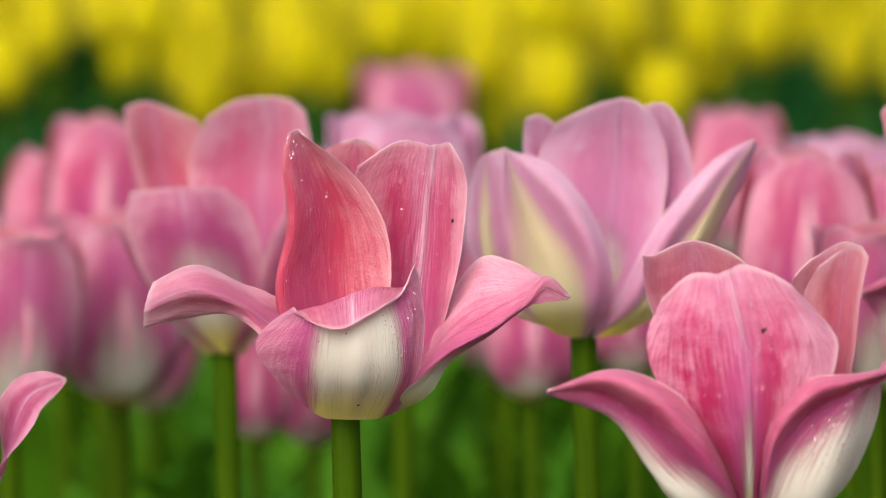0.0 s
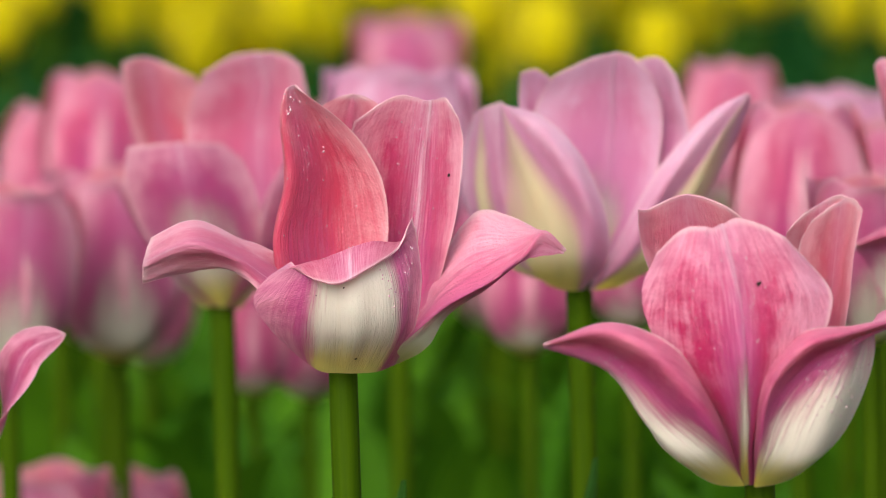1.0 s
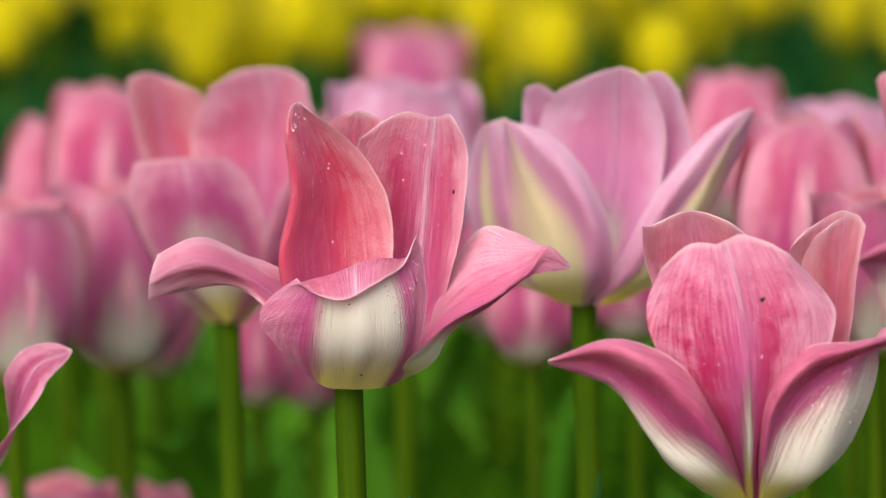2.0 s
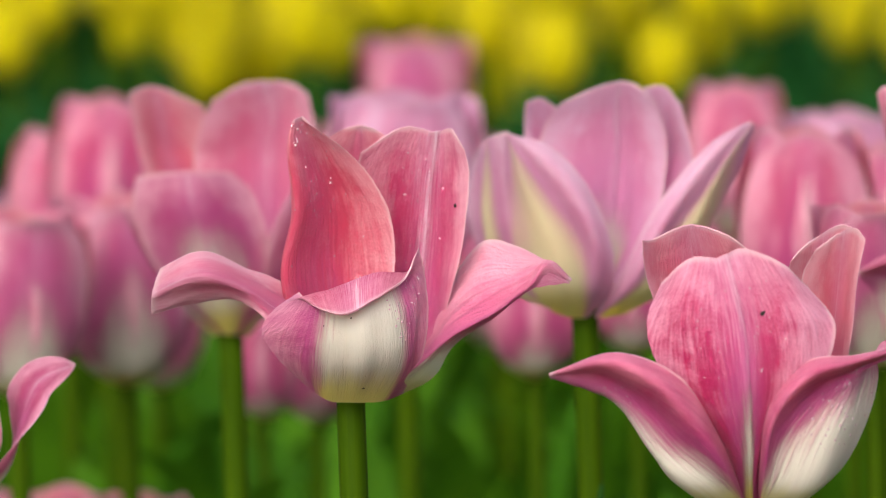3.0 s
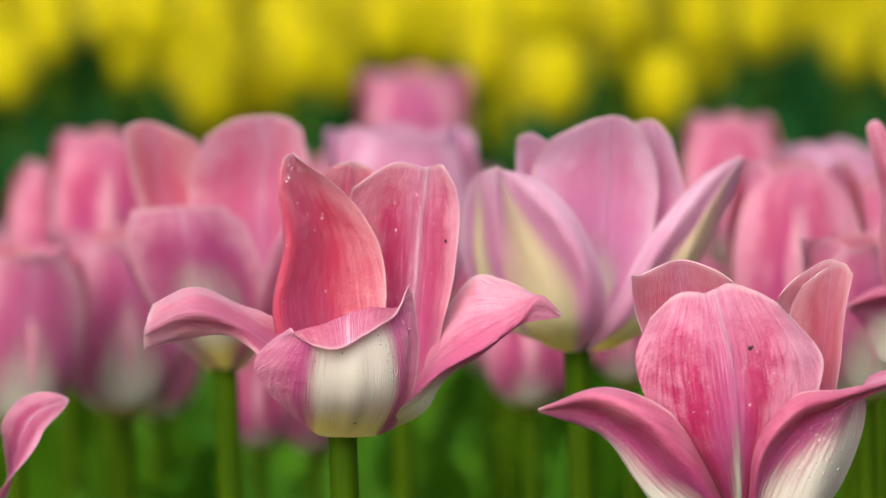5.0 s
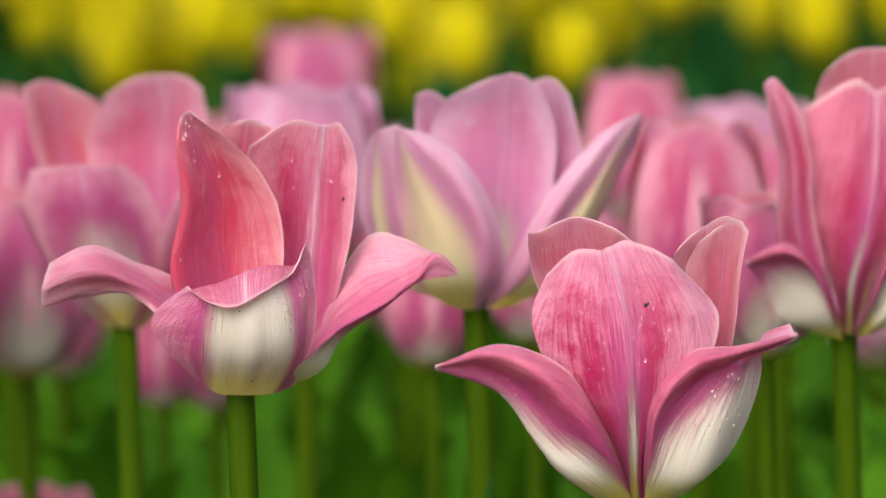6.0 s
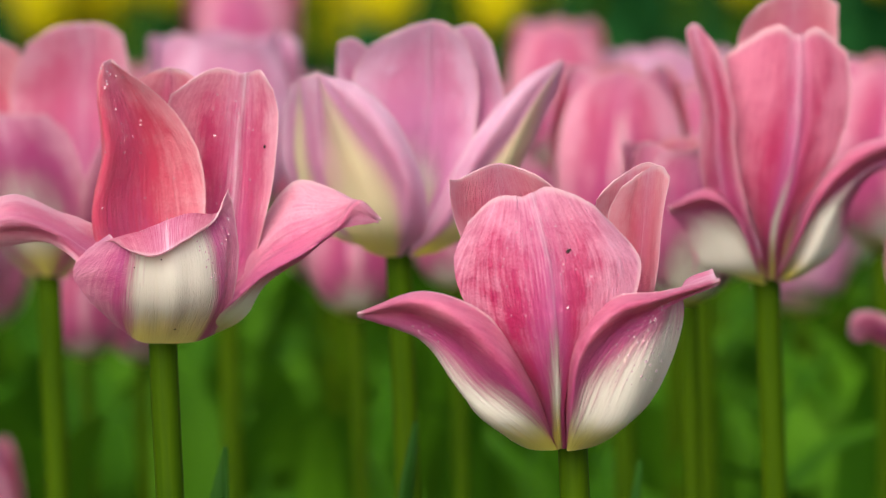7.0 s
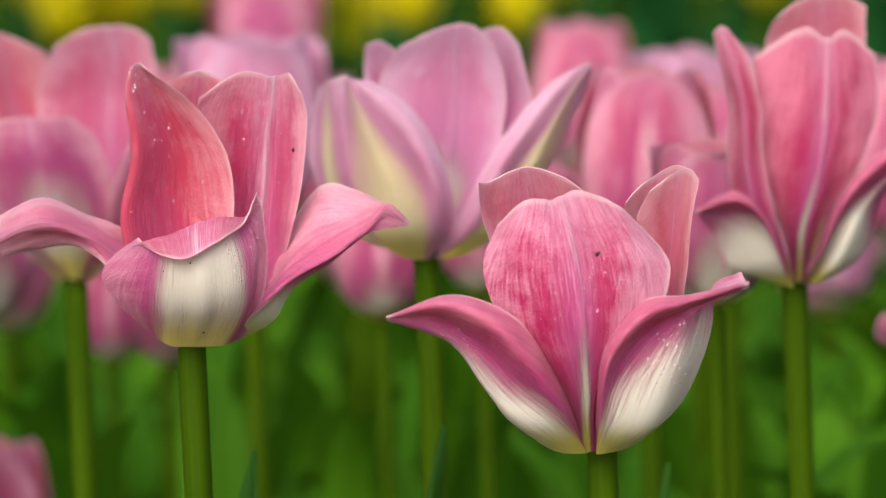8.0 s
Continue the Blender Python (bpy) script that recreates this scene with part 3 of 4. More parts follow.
tulip((-0.0228, 1.21, 0), (0, 0, 0.3778), [
    # tall back petal
    ([(0, 7, 0), (0, 20, 22), (1, 22, 47), (2, 20, 64.5)], (6, 13, 14, 11), (0, 1, 0.1), (PINK_OUT, SALMON), dict(cup=0.3, tip=0.75)),
    # upright petal, seen with its rib
    (OPEN_RIGHT_LINES, None, None, (PINK_OUT, RIBBED_IN), dict(crease=0.9, rib=0.05, wave=0.25, dew=[(60, 0.4, 0.9, -0.5, 0.4, -1)], specks=[(0.62, 0.68, -1, 0.45)])),
    # upright petal with a pointed end
    (OPEN_LEFT_LINES, None, None, (PINK_OUT, SALMON), dict(wave=0.25, ruffle=0.5, dew=[(55, 0.35, 0.97, -0.3, 0.85, -1), (14, 0.6, 0.95, -0.35, 0.3, -1, 1.4)])),
    # petal lying out and hanging at its end
    (OPEN_LIE_LEFT_LINES, None, None, (PINK_OUT, BAND_IN), dict(wave=0.3, ruffle=0.9)),
    # petal lying out with a turned-up rim
    (OPEN_LIE_RIGHT_LINES, None, None, (PINK_OUT, TURNED_IN), dict(shift=0.9, wave=0.3, ruffle=0.7, crease=0.5, rib=-0.1)),
    # front petal, white below, its upper rim rolled over
    (OPEN_FRONT_LINES, None, None, FLAME, dict(shift=0.05, pleat=0.55, wave=0.3, ruffle=0.6, dew=[(110, 0.35, 0.75, -0.85, -0.25, 1)], specks=[(0.1, 0.0, 1, 0.3), (0.5, 0.2, 1, 0.18), (0.47, 0.5, 1, 0.15)])),
], "open pink tulip with a white base and rolled front petal", fine=1.5,
    leaves=[([(0.0, 0.01, 0.05), (0.006, 0.03, 0.18), (0.009, 0.038, 0.27), (0.0138, 0.04, 0.347)], 0.019, -0.4)])

# the broad one with two white-based petals folding away
BROAD_FRONT_LINES = [[(-1.6, -8, 2.1), (-1.3, -14, 16.8), (10.9, -15, 34), (15, -11, 45.6), (8.8, -8, 54.3)],
    [(-2.6, -8, 1.9), (-2.4, -18, 17.7), (3.6, -20, 33.7), (6, -17, 48.8), (2.2, -10, 60)],
    [(-3.3, -8, 2), (-3.7, -18, 17.7), (-2.6, -22, 34.2), (-2.7, -18, 49), (-6.2, -11, 63.3)],
    [(-3.9, -8, 1.8), (-4.7, -18, 17.7), (-6.5, -22, 34.2), (-8.7, -18, 49.1), (-11.5, -11, 61.3)],
    [(-4.9, -8, 2), (-7.5, -17, 17.5), (-14.4, -20, 33.9), (-18.8, -17, 49), (-17.7, -10, 60.8)],
    [(-5.9, -8, 2.1), (-9.9, -14, 16.9), (-23.8, -14, 34.2), (-27.7, -11, 46.1), (-24.4, -8, 54.9)]]
BROAD_FOLD_LEFT_LINES = [[(-4.2, -8, 2.4), (-9, -13, 16.7), (-16.2, -17, 30.7), (-24.5, -17, 37.8), (-36, -16, 40.6), (-49.7, -15, 35.4)],
    [(-4.5, -8.5, 2.1), (-10.3, -21.5, 15.6), (-18, -26.5, 27.3), (-26.6, -27, 36), (-37.1, -24.5, 39.9), (-49.7, -15.5, 35.4)],
    [(-4.8, -11, 2.3), (-11.5, -20, 11.6), (-19.7, -21, 19.6), (-28.6, -20, 30.1), (-38.2, -19, 36), (-49.7, -15, 35.1)],
    [(-10.2, -11, 2.6), (-19.5, -19, 10.5), (-27, -20, 19), (-33.3, -18, 28.5), (-40.5, -17, 33), (-49.6, -15, 34.9)],
    [(-14.6, -8, 3.8), (-23.4, -11, 11.5), (-28.7, -11, 21.1), (-35.3, -12, 28.4), (-41.2, -14, 31.5), (-49.5, -14, 34.4)]]
BROAD_FOLD_RIGHT_LINES = [[(8.8, -8, 4.5), (17.1, -9, 12.3), (22.4, -8, 22.6), (25.1, -6, 32.1), (25.3, -3, 39.4), (31.7, -7, 43.3)],
    [(4, -11, 3.1), (10, -20, 10.4), (14.3, -22, 22.9), (17.7, -19, 31.4), (22, -17, 37.3), (32.2, -14, 41.4)],
    [(-1.3, -11, 2.1), (0.3, -20, 11.5), (2.6, -22, 22.8), (9, -21, 32.2), (18.7, -19, 37.3), (32.5, -15, 41.6)],
    [(-1.6, -8.5, 1.8), (-1.5, -21, 15.4), (0.3, -26.5, 28.2), (8.1, -27, 37.3), (18.5, -24, 40), (32.5, -15.5, 42.3)],
    [(-1.9, -8, 1.9), (-2.5, -12, 16.4), (-0.7, -16, 29.7), (8.2, -17, 38.6), (19.3, -15, 39.6), (32.5, -15, 42.6)]]
BROAD_BACK_LEFT_LINES = [[(-3.7, 4, -0.3), (-17.3, 6, 24.9), (-25.7, 6, 48.9), (-28, 4, 57.9), (-28.3, 4, 62.8)],
    [(-2.9, 6, -0.7), (-15.8, 12, 23.7), (-22.4, 14, 47.5), (-24.8, 13, 55.7), (-25.7, 11, 61.8)],
    [(-2.2, 7, -1), (-11, 15, 23), (-14.1, 18, 46.7), (-15.5, 17, 56.2), (-17.1, 14, 64.7)],
    [(-1.6, 7, -1), (-6.4, 15, 23), (-6.2, 18, 42.6), (-5.6, 17, 52.1), (-8.4, 13, 62.4)],
    [(-0.9, 6, -0.8), (-2.5, 13, 23.3), (0.2, 15, 43), (1.6, 15, 52.4), (-3.1, 13, 58.4)]]
BROAD_SIDE_RIGHT_LINES = [[(-1.7, 4, -0.3), (5.1, 8, 24.3), (9.6, 6, 41.9), (8.2, 4, 53.6), (11, 4, 60.1)],
    [(-0.4, 4, -0.3), (10.4, 9, 24), (14.3, 9, 41.3), (14.5, 8, 52.8), (15.7, 6, 63.4)],
    [(0.2, 3, -0.1), (13.6, 7, 24.4), (17.4, 6, 41.8), (19.1, 6, 53.1), (19.9, 4, 65.6)],
    [(0.8, 2, 0.1), (16.5, 2, 25.3), (19, 0, 38.9), (20.3, 0, 52.1), (22.6, 2, 63.4)]]
BROAD_BACK_RIGHT_LINES = [[(-1.5, 8, -1.2), (4.2, 16, 22.7), (5, 18, 42.5), (5.6, 17, 50.7), (6.3, 15, 56.1)],
    [(-0.8, 9, -1.4), (8.3, 18, 22.2), (11.1, 20, 42), (10.7, 19, 51.6), (10.8, 16, 60.4)],
    [(-0.2, 8, -1.2), (13.5, 16, 22.6), (17.5, 17, 42.5), (17.4, 16, 53.4), (17.3, 14, 64.6)],
    [(0, 7, -1), (15.3, 13, 23.2), (19.3, 14, 43), (21.4, 13, 53.9), (22, 12, 63.7)]]
tulip((0.0736, 1.15, 0), (0, 0, 0.3588), [
    (BROAD_BACK_RIGHT_LINES, None, None, BLUSH, dict(wave=0.25, ruffle=0.4)),
    (BROAD_BACK_LEFT_LINES, None, None, BLUSH, dict(wave=0.25, ruffle=0.4)),
    (BROAD_SIDE_RIGHT_LINES, None, None, BLUSH, dict(wave=0.2, ruffle=0.4)),
    (BROAD_FRONT_LINES, None, None, WEDGE, dict(shift=0.1, crease=0.9, rib=0.14, wave=0.2, ruffle=0.5, dew=[(60, 0.5, 0.95, -0.6, 0.6, 1)], specks=[(0.76, -0.22, 1, 0.5)])),
    (BROAD_FOLD_LEFT_LINES, None, None, HALF, dict(shift=0.75, wave=0.2, ruffle=0.3, dew=[(50, 0.4, 0.75, 0.1, 0.9, 1)])),
    (BROAD_FOLD_RIGHT_LINES, None, None, HALF, dict(shift=-0.75, wave=0.2, ruffle=0.3, dew=[(120, 0.35, 0.8, -0.9, -0.1, 1, 1.4)])),
], "broad pink tulip with two white-based petals folding outwards", fine=1.5,
    leaves=[([(0.0, 0.01, 0.05), (0.012, 0.10, 0.18), (0.018, 0.14, 0.26), (0.0247, 0.15, 0.3359)], 0.012, 0.4)])

# the paler one with cream-striped petals
PALE_ONE_LEFT_LINES = [[(0.9, -5, 0.9), (6.8, -10, 9.6), (6.5, -15, 22.5), (-0.1, -17, 37.9), (-9.7, -18, 47.9), (-20.5, -19, 51.8)],
    [(-0.2, -7, 1.1), (3.1, -17, 10.9), (2.2, -22, 23.8), (-4.6, -22.5, 38.1), (-13.4, -21, 47.6), (-20.7, -19, 51.7)],
    [(-1.4, -8, 1.2), (-1.1, -17, 10.9), (-2.2, -19, 23.3), (-9.8, -19.5, 36.2), (-16.3, -20, 46), (-20.8, -19, 51.7)],
    [(-4.7, -9, 1.7), (-7, -18, 11.2), (-9.9, -20.5, 23.6), (-14.9, -20.5, 35.6), (-18.5, -20, 44.8), (-21.1, -19, 51.7)],
    [(-8.5, -9, 2.8), (-15.1, -12, 10.2), (-19.5, -13, 22.5), (-20.8, -14, 34.7), (-21.5, -16, 44), (-21.4, -18, 51.3)]]
PALE_ONE_SIDE_LINES = [[(-1.6, -2, 0.7), (-9.9, -4, 8.7), (-15.7, -6, 24.3), (-17.8, -8, 39.7), (-20.7, -8, 50.9)],
    [(-3.1, -1, 0.5), (-20.3, 2, 7.8), (-25.4, 0, 23.4), (-26, -2, 38.9), (-25.9, -4, 48.5)],
    [(-3.8, 2, -0), (-21.8, 8, 7.5), (-30, 8, 22.2), (-30.3, 6, 36.2), (-28.7, 2, 44.1)]]
PALE_ONE_RIGHT_LINES = [[(10.2, -9, 2.3), (22.2, -9, 10), (32.8, -8, 25.7), (37.9, -11, 37.4), (41.5, -14, 46.1), (43.3, -17, 53.9)],
    [(5, -9, 1.6), (19.5, -15, 12.2), (27.6, -18, 25.8), (33.1, -19, 37.6), (38.1, -19, 47.1), (42.8, -18, 54.4)],
    [(3.5, -8, 1.3), (15, -16, 11.8), (22.4, -18, 25.6), (30.4, -19, 37.6), (37.2, -19, 48.3), (42.6, -18, 54.5)],
    [(2.6, -7, 1.1), (11.6, -17, 12.6), (19.1, -21, 27.9), (27.1, -21.5, 39.8), (35, -20, 49.2), (42.5, -18, 54.7)],
    [(2.1, -4, 0.7), (8.7, -12, 13), (16.1, -16, 28.6), (24.3, -17, 40.7), (33.2, -18, 50), (42.3, -18, 54.8)]]
PALE_ONE_MID_LINES = [[(-2.3, 4, -0.4), (-9.6, 12, 21.3), (-12.4, 14, 39.4), (-10.8, 14, 48.5), (-7, 12, 54.9)],
    [(-0, 5, -0.6), (2.6, 14, 20.9), (3.5, 17, 38.8), (3.6, 16, 51.2), (4.3, 13, 59.9)],
    [(1, 5, -0.6), (10.1, 14, 20.8), (12.6, 17, 38.7), (12.6, 16, 51.1), (12.6, 13, 60.6)],
    [(2.2, 4, -0.4), (17.6, 11, 21.2), (21.5, 13, 36.2), (21.6, 13, 46.8), (19, 12, 55.4)]]
PALE_ONE_BACK_LEFT_LINES = [[(-2.3, 6, -0.8), (-12.6, 16, 20.7), (-15.7, 18, 38.8), (-16.1, 18, 49.5), (-15.6, 16, 55)],
    [(-0.8, 7, -0.9), (-6.5, 18, 20.3), (-9.4, 21, 38.3), (-10.5, 20, 47.7), (-11.5, 18, 55.9)],
    [(0, 7, -1), (2.6, 19, 20), (1.3, 22, 38.1), (-1.7, 22, 47.3), (-6.2, 19, 52.4)]]
PALE_ONE_BACK_RIGHT_LINES = [[(0, 7, -1), (10.2, 18, 20.1), (11.9, 21, 38.1), (12.8, 21, 48.8), (15, 19, 58.3)],
    [(1.5, 6, -0.8), (17.8, 16, 20.4), (21, 19, 38.3), (21.8, 18, 49.2), (20.7, 17, 59.4)],
    [(2.5, 4, -0.4), (23.7, 12, 21), (28.4, 13, 36.1), (27.6, 13, 46.8), (25.4, 13, 55.2)]]
tulip((0.0364, 1.33, 0), (0, 0, 0.3876), [
    (PALE_ONE_BACK_LEFT_LINES, None, None, PALE, dict(ruffle=0.5)),
    (PALE_ONE_BACK_RIGHT_LINES, None, None, PALE, dict(ruffle=0.5)),
    (PALE_ONE_MID_LINES, None, None, PALE, dict(ruffle=0.5, crease=0.8, rib=0.1, wave=0.2)),
    (PALE_ONE_SIDE_LINES, None, None, CREAM, dict(ruffle=0.5)),
    (PALE_ONE_LEFT_LINES, None, None, CREAM, dict(shift=0.5, ruffle=0.4)),
    (PALE_ONE_RIGHT_LINES, None, None, CREAM, dict(shift=-0.5, ruffle=0.4)),
], "pale pink tulip with cream stripes down its petals", fine=1.0,
    leaves=[([(0.0, -0.01, 0.05), (-0.002, -0.035, 0.18), (-0.002, -0.048, 0.27), (0.0029, -0.05, 0.3491)], 0.021, 0.3)])

# the tall deep pink one with a yellow base
TALL_FRONT_LINES = [[(2.2, -6, 1.7), (5, -13, 17.2), (15.2, -14, 33.9), (20.6, -11, 48.4), (20, -9, 62.9)],
    [(1.2, -7, 1.9), (2.4, -17, 18), (8.2, -18, 33.1), (12.8, -15, 49.1), (12.2, -9, 69.5)],
    [(0.4, -7, 1.9), (0.5, -17, 18), (4.4, -19, 33.3), (6.3, -16, 49.3), (7.2, -9, 67.3)],
    [(-0.3, -7, 1.9), (-1.5, -16, 17.8), (-1.5, -18, 33.2), (-0.6, -15, 49.2), (0.6, -9, 70.2)],
    [(-1, -6, 1.8), (-4.7, -13, 17.3), (-9.3, -14, 31.1), (-11.5, -12, 48.9), (-12.8, -9, 62)]]
TALL_LEFT_LINES = [[(-1, -8, 2.7), (-5.9, -18, 18.2), (-10.6, -20, 38.1), (-10.8, -19, 49.9), (-14, -15, 63.6), (-18.9, -11, 70.4)],
    [(-1.9, -8, 2.8), (-10.2, -16, 17.9), (-14.6, -19, 35), (-15.3, -19, 50), (-18.5, -16, 63), (-21, -11, 71)],
    [(-2.4, -5, 2.2), (-14, -8, 16.6), (-18.7, -10, 32.1), (-18.8, -11, 48.8), (-21.5, -11, 62.3), (-22.7, -10, 68.9)]]
TALL_FOLD_LEFT_LINES = [[(-1.8, -10, 1.6), (-4.2, -13, 9.8), (-8.9, -15, 20.8), (-17.3, -16, 27.9), (-28, -17, 23.3)],
    [(-2, -10.5, 1.5), (-5.5, -21, 10.5), (-10.2, -23, 21.3), (-17.7, -23.5, 27.1), (-27.7, -17.5, 23)],
    [(-2.3, -12, 1.6), (-6, -18, 9), (-10.6, -19, 19.4), (-17.1, -19, 23.7), (-27.2, -16, 22.2)],
    [(-9.4, -8, 2.8), (-16.4, -10, 5.7), (-20.9, -11, 11.1), (-24, -12, 17.4), (-27.3, -14, 21.5)]]
TALL_FOLD_RIGHT_LINES = [[(9.4, -7, 3.2), (15.9, -9, 8.1), (19.6, -9, 14.1), (21.4, -10, 22.6), (26.7, -12, 30.5), (36.3, -12, 33.4)],
    [(4.7, -9, 2), (9.2, -17, 8.1), (13.4, -19, 16.7), (17.9, -18, 25.5), (25.4, -17, 32.8), (36.4, -13, 34.3)],
    [(2.3, -3, 0.6), (6.3, -13, 10.1), (11.5, -18, 21.5), (18, -18, 28.6), (26.3, -16, 34.2), (36.8, -10, 36.9)],
    [(1.8, -7.5, 1.4), (5.4, -19, 12.6), (9.6, -23, 24.2), (16.5, -23.5, 33), (25.1, -22.5, 38.7), (36.3, -14.5, 39.6)],
    [(1.8, -7, 1.3), (5.8, -11, 12.3), (9.4, -14, 24.2), (16.6, -15, 34.4), (25.5, -15, 40.3), (36.3, -14, 41.2)]]
TALL_BACK_LINES = [[(0.1, 6, 0.1), (-4.7, 14, 28), (-7.7, 15, 49.4), (-7.2, 13, 61.9), (-5.4, 11, 69)],
    [(1.7, 7, -0.1), (3.2, 17, 27.5), (1.6, 18, 48.8), (2.1, 16, 64.4), (2.5, 13, 74.7)],
    [(2.4, 7, -0.1), (12.2, 16, 27.5), (13.7, 17, 48.9), (13.4, 15, 64.5), (13, 12, 75.8)],
    [(3, 5, 0.3), (17.8, 11, 28.3), (20, 12, 49.6), (19.8, 11, 61.9), (19.5, 10, 73.4)]]
tulip((0.1347, 1.33, 0), (0, 0, 0.3796), [
    (TALL_BACK_LINES, None, None, BLUSH, dict(ruffle=0.5, wave=0.2)),
    (TALL_FRONT_LINES, None, None, (TALL_OUT, PINK_IN), dict(ruffle=0.6, crease=0.9, wave=0.2)),
    (TALL_LEFT_LINES, None, None, (PINK_IN, PINK_IN), dict(ruffle=0.5, wave=0.2)),
    (TALL_FOLD_LEFT_LINES, None, None, HALF, dict(shift=0.7, ruffle=0.3, wave=0.2)),
    (TALL_FOLD_RIGHT_LINES, None, None, HALF, dict(shift=-0.4, ruffle=0.3, wave=0.2)),
], "tall deep pink tulip with a yellow-white base", fine=1.1)

# the large soft one behind the open tulip
SOFT_ONE_BACK_LEFT_LINES = [[(-2.2, 3, -0.1), (-17.6, 8, 26.8), (-25.4, 8, 47.6), (-27.6, 6, 60.7), (-28.3, 5, 68.8)],
    [(-1.2, 5, -0.4), (-11.5, 14, 25.8), (-17.9, 15, 46.7), (-20.1, 13, 59.8), (-21.6, 11, 69.7)],
    [(-0.2, 5, -0.4), (-0.4, 15, 25.8), (-4.4, 17, 46.5), (-5.1, 15, 54.8), (-8.1, 12, 64.1)]]
SOFT_ONE_BACK_RIGHT_LINES = [[(-0.7, 5, -0.4), (-6.7, 13, 26), (-10.7, 14, 46.9), (-9.4, 12, 56.5), (-5.5, 10, 65.5)],
    [(0.9, 5, -0.4), (4.5, 15, 25.8), (4.4, 17, 46.5), (5.3, 14, 61.5), (3.9, 11, 70.5)],
    [(1.7, 4, -0.2), (13.3, 13, 26.2), (15.2, 14, 47), (16.2, 12, 61.8), (15.8, 10, 71)],
    [(2.6, 2, 0.1), (19.1, 7, 27.2), (23.1, 7, 46.5), (23.9, 6, 59.5), (22.3, 5, 68.4)]]
SOFT_ONE_FRONT_LINES = [[(2.5, -5, 1.4), (10, -10, 15.4), (10.8, -14, 30.4), (7.4, -16, 42.6), (1.3, -18, 49.2)],
    [(0.4, -8, 1.3), (-3.5, -18, 16.7), (-7.1, -22, 31.6), (-9.3, -24, 41.4), (-10.9, -24, 50.5)],
    [(-1.8, -5, 1), (-13.4, -10, 12.1), (-22.6, -12, 25.1), (-26.4, -14, 38.1), (-25.4, -16, 47.9)]]
tulip((-0.0622, 1.43, 0), (0, 0, 0.3736), [
    (SOFT_ONE_BACK_LEFT_LINES, None, None, BLUSH, dict(ruffle=0.5)),
    (SOFT_ONE_BACK_RIGHT_LINES, None, None, (PINK_OUT, ROSY_IN), dict(ruffle=0.5, crease=1.0, rib=0.2, wave=0.2)),
    (SOFT_ONE_FRONT_LINES, None, None, (DUSK_OUT, PINK_IN), dict(ruffle=0.6, wave=0.2)),
    ([(5, -1, 0), (15, -5, 14), (20, -6, 30), (21, -6, 46)], (6, 12, 13, 8), (1, -0.3, 0), ROSE, dict(cup=0.35, tip=0.66)),
    ([(-5, -1, 0), (-16, -4, 12), (-25, -5, 26), (-30, -6, 38)], (6, 12, 13, 8), (-1, -0.3, 0), ROSE, dict(cup=0.35, tip=0.66)),
], "tall pink tulip with a pale cream base", fine=0.8)

# one at the edge with a petal reaching in
tulip((-0.1197, 1.25, 0), (0, 0, 0.3485), [
    ([(0, -4, 0), (-4, -15, 12), (-8, -18, 28), (-9, -18, 46)], (6, 15, 17, 12), (-0.1, -1, 0), FLAME, dict(cup=(0.4, 0.2), tip=0.6)),
    ([(-4, 4, 0), (-13, 9, 28), (-18, 10, 46), (-21, 7, 60)], (6, 15, 16, 11), (-0.4, 1, 0), ROSE, dict(cup=0.3, tip=0.62)),
    ([(3, -3, 0), (11, -6, 10), (15, -8, 22), (19, -8, 32), (28, -8, 36.5)], (5, 10, 10, 7, 2), ((0.8, -0.4, 0), (0.1, 0.8, -0.6)), (PINK_OUT, PINK_OUT), dict(cup=(0.3, 0.1), tip=0.9)),
    ([(-5, -1, 0), (-16, -4, 12), (-25, -5, 26), (-30, -6, 38)], (6, 12, 13, 8), (-1, -0.3, 0), ROSE, dict(cup=0.35, tip=0.66)),
], "pink tulip with an outstretched petal", fine=0.9)


# one beyond the other edge, of which a petal's end shows
tulip((0.1925, 1.45, 0), (0, 0, 0.3445), [
    ([(0, 4, 0), (2, 14, 22), (4, 14, 40), (5, 11, 52)], (6, 14, 14, 10), (0, 1, 0), ROSE, dict(cup=0.3, tip=0.7)),
    ([(4, 1, 0), (14, 2, 16), (18, 2, 34), (20, 0, 50)], (6, 12, 13, 10), (1, 0.2, 0), ROSE, dict(cup=0.3, tip=0.7)),
    ([(1, -4, 0), (4, -14, 14), (7, -17, 30), (8, -16, 46)], (6, 12, 14, 10), (0.2, -1, 0), HALF, dict(cup=0.3, tip=0.7)),
    ([(-1, 0, 0), (-9, -2, 5), (-17, -3, 10), (-24, -4, 9.5)], (4, 6, 5.5, 5), ((-1, -0.3, 0), (-0.2, -0.9, -0.3)), ROSE, dict(cup=0.2, tip=0.75)),
], "pink tulip with one petal hanging out sideways", fine=0.7)


